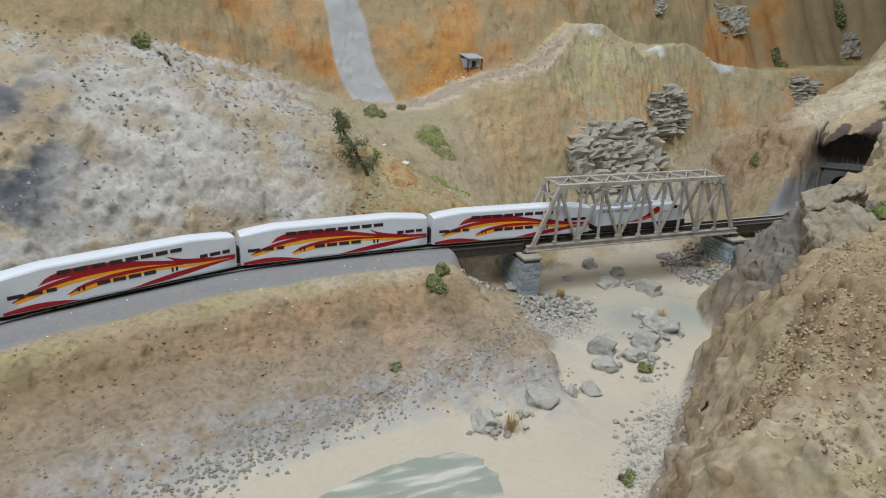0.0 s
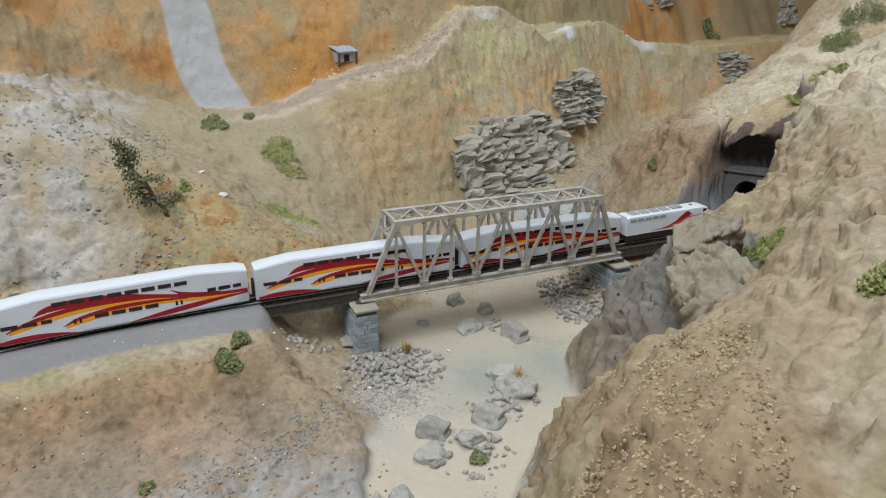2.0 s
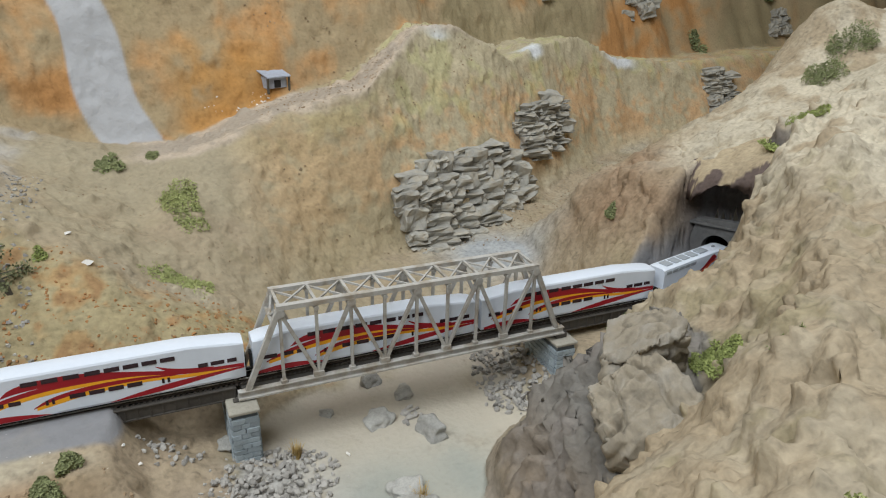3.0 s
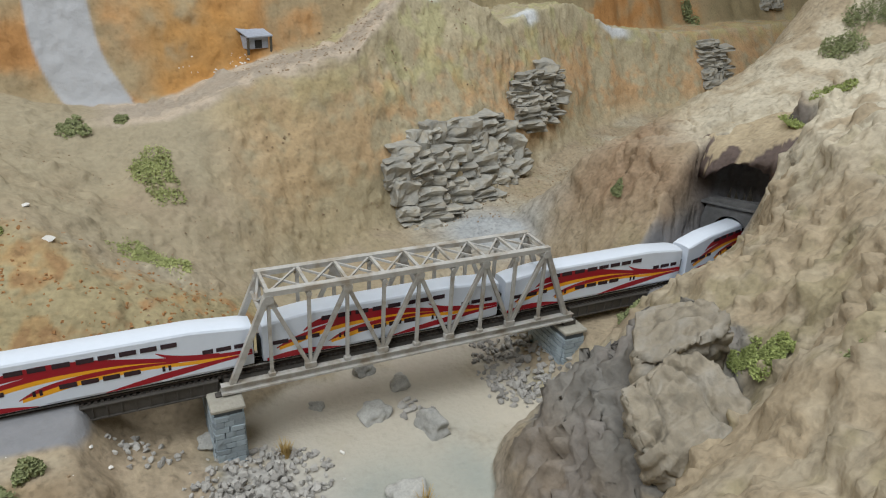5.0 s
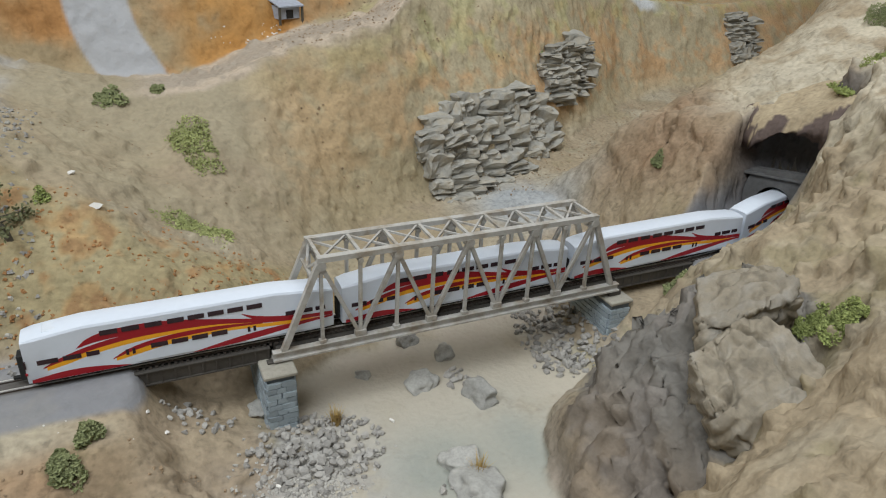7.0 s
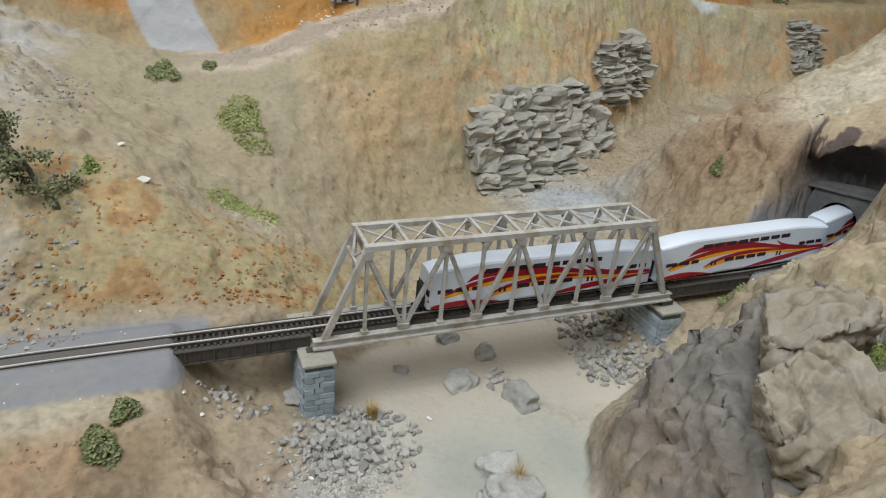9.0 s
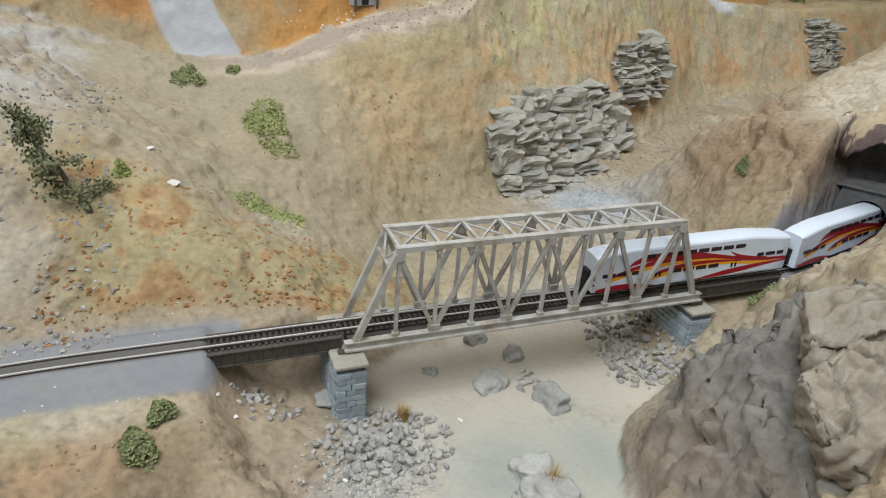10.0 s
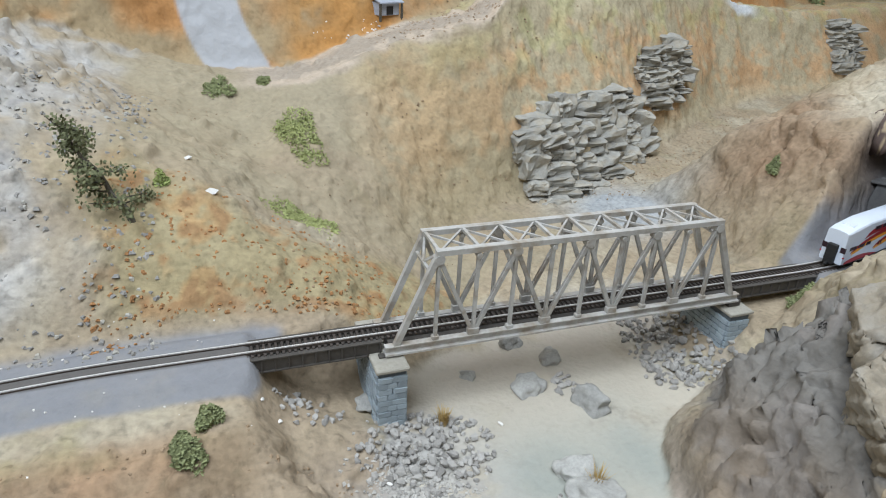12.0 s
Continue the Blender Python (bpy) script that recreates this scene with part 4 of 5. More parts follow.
GONE = (0.0, 0.588, 0.781, 0.874, 0.968, 1.098)


def travelled(t):
    return bezier(tuple(zip(TIMES, GONE)), t)


def stand(s_rear, length, inset):
    """The pose of a vehicle whose back end is at s_rear, carried by its two bogies."""
    ax, ay, _ = track(s_rear + inset)
    bx, by, _ = track(s_rear + length - inset)
    a = math.atan2(by - ay, bx - ax)
    return pose(ax - inset * math.cos(a), ay - inset * math.sin(a), RAIL_Z, 0, 0, math.degrees(a))


coach = build_coach()
loco = build_locomotive()
TRAIN = [(loco, 0.0745, 0.108, 0.024)]
for k in range(5):
    ob = coach if k == 0 else copy_thing(coach, pose(0, 0, 0))
    TRAIN.append((ob, 0.0715 - PITCH * (k + 1) + 0.0015, CAR_L, 0.024))
part("rear_gangway", box(-0.0036, -0.0002, -0.0036, 0.0036, 0.0030, 0.0182, 0.0004), BLACK, TRAIN[-1][0])
part("rear_coupler", box(-0.0075, -0.0030, -0.0010, 0.0010, 0.0026, 0.0044, 0.0003), BLACK, TRAIN[-1][0])
part("roof_unit", box(0.010, 0.017, -0.0045, 0.0045, 0.0294, 0.0312, 0.0005), ROOF, TRAIN[-1][0])
for y in (-0.0068, 0.0068):
    part("end_window", box(-0.0003, 0.0006, y - 0.0018, y + 0.0018, 0.0128, 0.0170), GLASS, TRAIN[-1][0])
    part("tail_light", box(-0.0004, 0.0006, y * 1.25 - 0.0005, y * 1.25 + 0.0005, 0.0090, 0.0100), RED, TRAIN[-1][0])
tagged(TRAIN[-1][0], "white double-deck control coach at the tail with red and yellow stripes")


def motions():
    for ob, s0, length, inset in TRAIN:
        walk(ob, [(t, stand(s0 + travelled(t), length, inset)) for t in [k * 0.5 for k in range(25)]])


build_track()


# ---- piers, portal ----
def build_pier(x, low, label, top=-0.0075, reach=0.0255):
    root = empty("stone_pier", pose(x, TRACK_Y, low), label, "pier", "bridge piers")
    high = top - low
    part("core", box(-0.0078, 0.0078, -reach, reach, 0, high - 0.002), MORTAR, root)
    part("cap", box(-0.0098, 0.0098, -reach - 0.002, reach + 0.002, high - 0.0026, high, 0.0006), CAPSTONE, root)
    for y in (-0.0135, 0.0135):
        part("bearing", box(-0.005, 0.005, y - 0.002, y + 0.002, high, -0.0062 - low, 0.0003), GIRDER, root)
    meshes = []
    for k in range(6):
        bm = box(-0.5, 0.5, -0.5, 0.5, -0.5, 0.5, 0.10)
        for v in bm.verts:
            v.co += Vector([random.uniform(-0.05, 0.05) for _ in range(3)])
        meshes.append(mesh_from("stone_block", bm, STONE))
    course = 0.0039
    for k in range(int((high - 0.003) / course)):
        z = (k + 0.5) * course
        grow = 0.0012 * (1 - z / high)
        for side in (-1, 1):
            parts = 3 if k % 2 else 2
            for m in range(parts):
                w = 0.0172 / parts
                piece("stone_block", random.choice(meshes), pose(-0.0086 + w * (m + 0.5), side * (reach + grow * 0.6 + random.uniform(0, 0.0004)), z) @ Matrix.Diagonal((w * 0.95, 0.0022, course * 0.92, 1)), root)
            count = 6 + k % 2
            for m in range(count):
                w = (2 * reach - 0.001) / count
                piece("stone_block", random.choice(meshes), pose(side * (0.0078 + grow * 0.6 + random.uniform(0, 0.0004)), 0.0005 - reach + w * (m + 0.5), z) @ Matrix.Diagonal((0.0022, w * 0.95, course * 0.92, 1)), root)


build_pier(-0.0005, -0.0560, "blue-grey stone block pier standing in river rubble")
build_pier(0.2455, -0.0560, "blue-grey stone block abutment pier beside a rubble slope", -0.0105, 0.0225)


def arch(half, spring, top, steps=12):
    return [(-half, -0.004), (-half, spring)] + [(-half * math.cos(math.pi * k / steps), spring + (top - spring) * math.sin(math.pi * k / steps)) for k in range(1, steps)] + [(half, spring), (half, -0.004)]


def build_portal():
    m = pose(PORTAL[0], PORTAL[1], 0, 0, 0, math.degrees(PORTAL[2]))
    root = tagged(empty("tunnel_portal", m, "dark concrete tunnel portal with an arched mouth", "tunnel"), kind="structure")
    inner = arch(0.0150, 0.024, 0.0385)
    outer = [(-0.028, -0.006), (-0.028, 0.024)] + [(-0.028 + 0.056 * k / 12, 0.057 - 0.008 * (k / 12)) for k in range(1, 12)] + [(0.028, 0.024), (0.028, -0.006)]
    bm = bmesh.new()
    loops = [[bm.verts.new((x, y, z)) for y, z in line] for x in (-0.004, 0.004) for line in (inner, outer)]
    for k in range(len(inner) - 1):
        a, b, c, d = loops
        bm.faces.new((a[k], a[k + 1], b[k + 1], b[k]))
        bm.faces.new((c[k], d[k], d[k + 1], c[k + 1]))
        bm.faces.new((a[k], c[k], c[k + 1], a[k + 1]))
        bm.faces.new((b[k], b[k + 1], d[k + 1], d[k]))
    bmesh.ops.recalc_face_normals(bm, faces=bm.faces[:])
    part("portal_wall", bm, CONCRETE, root)
    bm = box(-0.007, 0.004, -0.029, 0.029, 0, 0.0025, 0.0006)
    part("portal_ledge", bm, CONCRETE, root).matrix_basis = pose(0, 0, 0.0465, -6, 0, 0)
    # added near-black closed tube: keeps stray light out so the mouth looks dark
    bm = bmesh.new()
    last = None
    for s in np.linspace(PORTAL_S + 0.003, PORTAL_S + 0.95, 60):
        x, y, a = track(s)
        p = m.inverted() @ Vector((x, y, 0))
        a -= PORTAL[2]
        ring = [bm.verts.new((p.x - math.sin(a) * w, p.y + math.cos(a) * w, z)) for w, z in arch(0.0152, 0.024, 0.0387)]
        if last:
            for k in range(len(ring)):
                bm.faces.new((last[k], last[(k + 1) % len(ring)], ring[(k + 1) % len(ring)], ring[k]))
        last = ring
    bm.faces.new(last)
    part("blackout_tube", bm, TUBE_BLACK, root)


def build_hood():
    """The overhanging brow of earth over the tunnel mouth, dark brown underneath and along its rim."""
    ca, sa = math.cos(PORTAL[2]), math.sin(PORTAL[2])
    us, ws = np.linspace(0, 1, 30), np.linspace(-0.066, 0.066, 56)
    verts, faces, tints = [], [], []
    for layer in (0, 1):
        for u in us:
            for w in ws:
                rim = -0.021 - 0.006 * (w / 0.05) ** 2 + 0.05 * float(ramp(w, 0.02, 0.06)) + 0.010 * float(value_noise(w * 90, 0.3, 7)) + 0.006 * float(value_noise(w * 260, 1.3, 8))
                a = rim + (0.05 - rim) * u
                x, y = PORTAL[0] + ca * a - sa * w, PORTAL[1] + sa * a + ca * w
                z = float(hood_top(x, y)) - 0.004 + 0.005 * float(fractal(x, y, 0.03, 3, 31)) + 0.003 * float(fractal(x, y, 0.011, 2, 32)) - 0.010 * (1 - min(u * 4, 1)) ** 2 + 0.005 * float(solid_noise(x * 160, y * 160, u * 9, 4)) * (1 - min(u * 3, 1))
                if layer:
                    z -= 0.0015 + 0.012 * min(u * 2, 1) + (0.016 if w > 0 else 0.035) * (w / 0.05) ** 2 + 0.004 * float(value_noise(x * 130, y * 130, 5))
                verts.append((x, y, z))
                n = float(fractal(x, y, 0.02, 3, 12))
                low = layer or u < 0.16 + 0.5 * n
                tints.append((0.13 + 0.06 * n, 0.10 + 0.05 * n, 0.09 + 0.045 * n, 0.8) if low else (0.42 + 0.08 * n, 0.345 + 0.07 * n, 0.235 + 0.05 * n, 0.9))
    nu, nw = len(us), len(ws)
    at = lambda k, i, j: (k * nu + i) * nw + j
    for i in range(nu - 1):
        for j in range(nw - 1):
            faces.append((at(0, i, j), at(0, i + 1, j), at(0, i + 1, j + 1), at(0, i, j + 1)))
            faces.append((at(1, i, j), at(1, i, j + 1), at(1, i + 1, j + 1), at(1, i + 1, j)))
    for j in range(nw - 1):
        faces.append((at(0, 0, j), at(0, 0, j + 1), at(1, 0, j + 1), at(1, 0, j)))
    me = bpy.data.meshes.new("tunnel_brow")
    me.from_pydata(verts, [], faces)
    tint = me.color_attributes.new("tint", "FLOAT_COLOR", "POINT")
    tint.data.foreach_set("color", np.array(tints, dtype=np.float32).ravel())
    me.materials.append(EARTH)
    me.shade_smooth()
    tagged(new("tunnel_brow", me), "overhanging brow of tan earth with dark brown underside over the tunnel mouth", "ground", kind="structure")


build_hood()
build_portal()


# ---- rocks ----
def rock(seed, cuts=9, flat=0.7, rough=0.12, fine=2):
    """A broken stone about one metre across, to be scaled: a ball cut by planes."""
    rnd = random.Random(seed)
    bm = bmesh.new()
    bmesh.ops.create_icosphere(bm, subdivisions=fine, radius=0.6)
    planes = []
    for _ in range(cuts):
        n = Vector([rnd.gauss(0, 1) for _ in range(3)]).normalized()
        planes.append((n, rnd.uniform(0.26, 0.46)))
    for v in bm.verts:
        for n, k in planes:
            over = v.co.dot(n) - k
            if over > 0:
                v.co -= n * over
        v.co += Vector(v.co).normalized() * rough * noise.noise(v.co * 3.1 + Vector((seed * 7.7, 0, 0)))
        v.co.z *= flat
    return bm


STONES = [mesh_from("stone", rock(k, 8, 0.75, 0.1, 1), PEBBLE) for k in range(8)]
BOULDERS = [mesh_from("boulder", rock(k + 20, 3, 0.72, 0.16, 4), SAND_ROCK, True) for k in range(4)]


def scaled(x, y, z, sx, sy, sz, rx=0, ry=0, rz=0):
    return pose(x, y, z, rx, ry, rz) @ Matrix.Diagonal((sx, sy, sz, 1))


def rubble(name, centre, spread, count, size, label, group="", pile=0.0):
    """A heap of stones; each stone is a part."""
    cx, cy = centre
    root = empty(name, pose(cx, cy, ground_z(cx, cy)), label, "rubble", group)
    base = ground_z(cx, cy)
    for _ in range(count):
        a, r = random.uniform(0, 2 * math.pi), math.sqrt(random.random())
        x, y = math.cos(a) * r * spread[0], math.sin(a) * r * spread[1]
        k = size * random.uniform(0.5, 1.25) * (1.2 - 0.4 * r)
        z = ground_z(cx + x, cy + y) - base + pile * (1 - r) * random.random() + k * 0.12
        piece("stone", random.choice(STONES), scaled(x, y, z, k, k * random.uniform(0.7, 1.1), k, random.uniform(-25, 25), random.uniform(-25, 25), random.uniform(0, 360)), root)


rubble("rubble_heap", (0.014, -0.030), (0.042, 0.032), 270, 0.0056, "grey broken stones heaped round the foot of a pier", "rubble heaps", 0.006)
rubble("rubble_heap", (0.218, 0.026), (0.036, 0.048), 280, 0.0060, "grey broken stones sloping down from the abutment", "rubble heaps", 0.004)
rubble("rubble_heap", (-0.046, 0.004), (0.02, 0.014), 34, 0.0052, "pale broken stones under the girder end", "rubble heaps")
rubble("rubble_heap", (0.20, -0.002), (0.024, 0.022), 60, 0.0060, "grey broken stones at the edge of the river bed", "rubble heaps", 0.004)
rubble("rubble_heap", (0.024, -0.140), (0.034, 0.022), 46, 0.0062, "pale stones and boulders on a river gravel bar", "gravel bars", 0.004)
rubble("rubble_heap", (-0.112, -0.180), (0.024, 0.014), 30, 0.0058, "pale stones on a river gravel bar around a straw tuft", "gravel bars", 0.004)
rubble("rubble_heap", (0.121, 0.006), (0.016, 0.012), 20, 0.0060, "small pale stones on the dry river bed", "gravel bars")
rubble("rubble_heap", (0.070, -0.100), (0.030, 0.022), 40, 0.0062, "pale stones lying between river boulders", "gravel bars", 0.003)
rubble("rubble_heap", (-0.02, -0.236), (0.03, 0.045), 90, 0.0050, "grey gravel at the foot of the near hill", "gravel bars")

for x, y, k in ((0.094, 0.007, 0.022), (0.126, -0.020, 0.028), (0.124, 0.034, 0.018), (0.087, -0.066, 0.022), (0.088, -0.088, 0.030), (0.052, -0.115, 0.026), (0.012, -0.112, 0.026), (0.0, -0.13, 0.02), (0.03, -0.128, 0.018), (-0.075, -0.166, 0.022), (-0.045, -0.158, 0.014), (-0.03, -0.16, 0.016), (-0.122, -0.176, 0.022), (-0.012, 0.012, 0.014), (0.06, 0.03, 0.012), (0.105, 0.058, 0.02)):
    tagged(piece("boulder", random.choice(BOULDERS), scaled(x, y, ground_z(x, y) + k * 0.08, k * 0.9, k * 0.78, k * 0.8, random.uniform(-10, 10), random.uniform(-10, 10), random.uniform(0, 360)), None), "rounded pale grey boulder half sunk in river sand", "boulder", "river boulders")
for x, y, k in ((0.063, -0.019, 0.0045), (0.325, 0.003, 0.006), (0.319, 0.0045, 0.004), (-0.072, -0.006, 0.0035), (-0.064, -0.012, 0.004), (-0.086, 0.124, 0.010), (-0.098, 0.156, 0.007), (-0.013, -0.048, 0.0045)):
    tagged(piece("pale_stone", mesh_from("pale_stone", rock(int(k * 9e4) + int(x * 1e3), 7, 0.6, 0.1, 1), CHALK), scaled(x, y, ground_z(x, y) + k * 0.15, k, k * 0.7, k * 0.7, 0, 0, random.uniform(0, 360)), None), "single pale chip of stone lying on soil", "stone", "pale stones")


def crag_rock(seed):
    """A weathered block: flat broken faces, slanting strata and narrow cracks."""
    bm = rock(seed, 15, 0.9, 0.0, 6)
    bm.normal_update()
    o = Vector((seed * 3.3, seed * 1.7, 0))
    lean = Vector((0.55, 0.35, 0.75)).normalized()
    moved = []
    for v in bm.verts:
        p = v.co + o
        step = (p.dot(lean) * 7.5 + 1.1 * noise.noise(p * 1.6)) % 1
        strata = 0.040 * (step if step < 0.8 else (1 - step) * 4)
        crack = -0.075 * max(0.0, 1 - abs(noise.noise(p * 2.1 + o)) * 16) - 0.03 * max(0.0, 1 - abs(noise.noise(p * 5.0)) * 9)
        patch = 0.05 * noise.noise(p * 2.4)
        moved.append(v.co + v.normal * (strata + crack + patch * 0.8 + 0.014 * noise.noise(p * 11) + 0.006 * noise.noise(p * 28)))
    for v, q in zip(bm.verts, moved):
        v.co = q
    return bm


CRAGS = [mesh_from("crag_rock", crag_rock(k + 60), TAN_ROCK, True) for k in range(2)]
for k, (x, y, z, a, b, c, turn) in enumerate(((0.210, -0.124, 0.060, 0.068, 0.056, 0.070, 30), (0.174, -0.164, 0.042, 0.072, 0.060, 0.074, 70))):
    tagged(piece("crag_rock", CRAGS[k], scaled(x, y, z, a, b, c, random.uniform(-20, 20), random.uniform(-20, 20), turn), None), "large broken tan-grey rock set into the river crag", "rock", "crag rocks")


def on_face(x, z):
    """The depth at which the far slope at x stands at height z."""
    return float(np.interp(x, CREST_X, CREST_Y) - (np.interp(x, CREST_X, CREST_Z) - z) / np.interp(x, CREST_X, FACE))


def slab(seed):
    """A split slate block, one metre in size, with uneven corners and a chipped top."""
    rnd = random.Random(seed)
    bm = box(-0.5, 0.5, -0.5, 0.5, -0.5, 0.5, 0.06)
    bmesh.ops.subdivide_edges(bm, edges=[f for f in bm.edges if f.calc_length() > 0.3], cuts=3, use_grid_fill=True)
    o = Vector((seed * 5.1, 0, seed * 2.2))
    for v in bm.verts:
        k = v.co + o
        v.co.x *= 1 - 0.45 * abs(v.co.z) * noise.noise(o + Vector((0, 0, 3 * v.co.z)))
        v.co += Vector((0.16 * noise.noise(k * 1.7), 0.24 * noise.noise(k * 2.2 + Vector((9, 0, 0))), 0.16 * noise.noise(k * 1.9 + Vector((0, 9, 0)))))
        v.co += Vector([rnd.uniform(-0.025, 0.025) for _ in range(3)])
    return bm


SLABS = [mesh_from("slab", slab(k), SLATE) for k in range(12)]


def outcrop(outline, thick, wide, label, tilt=0.0, bulk=0.034):
    """Layers of split slate laid into the far slope; outline gives left and right ends at rising heights."""
    z0, z1 = outline[0][0], outline[-1][0]
    xm = (outline[0][1] + outline[0][2]) / 2
    root = empty("slate_outcrop", pose(xm, on_face(xm, z0), z0), label, "rock outcrop", "slate outcrops")
    origin = root.matrix_basis.inverted()
    z = z0
    while z < z1:
        t = thick * random.uniform(0.6, 1.5)
        a, b = np.interp(z, [o[0] for o in outline], [o[1] for o in outline]), np.interp(z, [o[0] for o in outline], [o[2] for o in outline])
        x = a + random.uniform(-0.004, 0.004)
        while x < b:
            w = wide * random.uniform(0.45, 1.5)
            high = t * random.uniform(0.9, 1.5) * (random.uniform(1.6, 2.6) if random.random() < 0.28 else 1.0)
            y = on_face(x + w / 2, z + t / 2 + tilt * (x - a))
            m = scaled(x + w / 2, y + random.uniform(-0.004, 0.009), z + t / 2 + tilt * (x - a), w * 1.15, bulk * random.uniform(0.8, 1.2), high, random.uniform(-14, 4), random.uniform(-9, 9) - math.degrees(tilt), random.uniform(-16, 16))
            piece("slab", random.choice(SLABS), origin @ m, root)
            x += w
        z += t * 0.86


outcrop(((-0.056, 0.245, 0.29), (-0.046, 0.232, 0.395), (-0.02, 0.222, 0.41), (0.003, 0.212, 0.412), (0.02, 0.218, 0.395), (0.033, 0.24, 0.37), (0.044, 0.285, 0.33)), 0.0088, 0.024, "layered grey slate crag low on the ochre slope", 0.05)
outcrop(((0.012, 0.45, 0.53), (0.02, 0.44, 0.535), (0.05, 0.432, 0.535), (0.066, 0.44, 0.525), (0.078, 0.465, 0.515)), 0.0068, 0.026, "smaller layered grey slate crag high on the ochre slope")
outcrop(((0.0, 0.97, 1.03), (0.05, 0.97, 1.04), (0.085, 0.98, 1.03)), 0.009, 0.03, "distant grey slate crag on the ochre slope")


def mountain_rock(x, y, size, high, label):
    root = empty("mine_rock", pose(x, y, ground_z(x, y)), label, "rock", "grey mountain rocks")
    for _ in range(12):
        dx, dz = random.uniform(-0.5, 0.5) * size, random.uniform(-0.5, 0.5) * high
        piece("slab", random.choice(SLABS), scaled(dx, dz * 0.45, dz, size * 0.4, 0.03, high * 0.35, random.uniform(-30, 0), random.uniform(-12, 12), random.uniform(-15, 15)), root)


mountain_rock(0.94, 0.836, 0.085, 0.06, "bluish grey rock face on the orange mountain side")
mountain_rock(0.652, 0.736, 0.035, 0.03, "small bluish grey rock on the orange mountain side")
mountain_rock(1.53, 0.985, 0.07, 0.06, "bluish grey rock face far along the mountain side")


def build_shed():
    x, y = 0.110, 0.432
    root = empty("mine_shed", pose(x, y, ground_z(x, y) - 0.004, 0, 0, 24) @ Matrix.Diagonal((1.45, 1.45, 1.3, 1)), "small weathered blue-grey mine shed beside the dirt road", "shed")
    part("wall", box(-0.009, 0.009, -0.006, 0.006, 0, 0.010, 0.0003), TARP, root)
    bm = bmesh.new()
    v = [bm.verts.new(c) for c in ((-0.011, -0.009, 0.0095), (0.011, -0.009, 0.0095), (0.011, 0.006, 0.0145), (-0.011, 0.006, 0.0145), (-0.011, -0.009, 0.0105), (0.011, -0.009, 0.0105), (0.011, 0.006, 0.0155), (-0.011, 0.006, 0.0155))]
    for f in ((3, 2, 1, 0), (4, 5, 6, 7), (0, 1, 5, 4), (1, 2, 6, 5), (2, 3, 7, 6), (3, 0, 4, 7)):
        bm.faces.new([v[i] for i in f])
    part("roof", bm, TARP, root)
    part("doorway", box(-0.003, 0.003, -0.0064, -0.006, 0.0005, 0.007), BLACK, root)
    for dx in (-0.010, 0.010):
        part("post", box(dx - 0.0007, dx + 0.0007, -0.0085, -0.0071, -0.004, 0.0097), BARK, root)


build_shed()


# ---- plants ----
def leaves(rnd, count, radius, high, leaf, lift=None):
    """Many small bent leaves filling an uneven mound."""
    bm = bmesh.new()
    blobs = [(rnd.uniform(-0.6, 0.6) * radius, rnd.uniform(-0.6, 0.6) * radius, rnd.uniform(0.1, 0.7) * high, rnd.uniform(0.35, 0.7)) for _ in range(7)]
    for _ in range(count):
        bx, by, bz, br = rnd.choice(blobs)
        d = Vector([rnd.gauss(0, 1) for _ in range(3)]).normalized() * br * rnd.uniform(0.6, 1.0)
        p = Vector((bx + d.x * radius, by + d.y * radius, max(0.0, bz + d.z * high)))
        if lift:
            p.z += lift(p.x, p.y)
        a = Vector([rnd.gauss(0, 1) for _ in range(3)]).normalized()
        b = a.orthogonal().normalized()
        k = leaf * rnd.uniform(0.6, 1.3)
        n = a.cross(b) * k * 0.4
        v = [bm.verts.new(p + q) for q in (a * k, b * k * 0.6 + n, -a * k, -b * k * 0.6 + n)]
        bm.faces.new((v[0], v[1], v[2]))
        bm.faces.new((v[0], v[2], v[3]))
    return bm


def bush(x, y, radius, high, material, label, seed, count=260, leaf=0.0013, category="bush"):
    base = ground_z(x, y)
    root = empty("bush", pose(x, y, base - 0.0008), label, category, "bushes")
    bm = leaves(random.Random(seed), count * (2 if leaf < 0.0012 else 4), radius, high, leaf, lambda u, v: min(max(ground_z(x + u, y + v) - base, -radius * 0.7), radius * 0.7))
    part("foliage", bm, material, root)
    bm = bmesh.new()
    bmesh.ops.create_cone(bm, cap_ends=True, segments=5, radius1=0.0008, radius2=0.0004, depth=high * 0.8, matrix=pose(0, 0, high * 0.3))
    part("stem", bm, BARK, root)


DARK, MID, LIGHT = "dark green foam bush on bare soil", "olive green foam bush on bare soil", "low patch of light green foam foliage"
bush(-0.108, -0.040, 0.0088, 0.008, LEAF_DARK, DARK, 1, 380)
bush(-0.098, -0.026, 0.007, 0.009, LEAF_DARK, DARK, 2, 260)
bush(-0.014, 0.250, 0.022, 0.006, LEAF_LIGHT, LIGHT, 3, 420)
bush(-0.006, 0.225, 0.014, 0.004, LEAF_LIGHT, LIGHT, 4, 260)
bush(-0.038, 0.155, 0.015, 0.003, LEAF_LIGHT, LIGHT, 5, 220)
bush(-0.015, 0.146, 0.020, 0.003, LEAF_LIGHT, LIGHT, 6, 300)
bush(-0.069, 0.307, 0.014, 0.007, LEAF_DARK, DARK, 7, 300)
bush(-0.029, 0.313, 0.007, 0.006, LEAF_DARK, DARK, 8, 160)
bush(-0.164, -0.113, 0.0045, 0.005, LEAF_DARK, DARK, 9, 220)
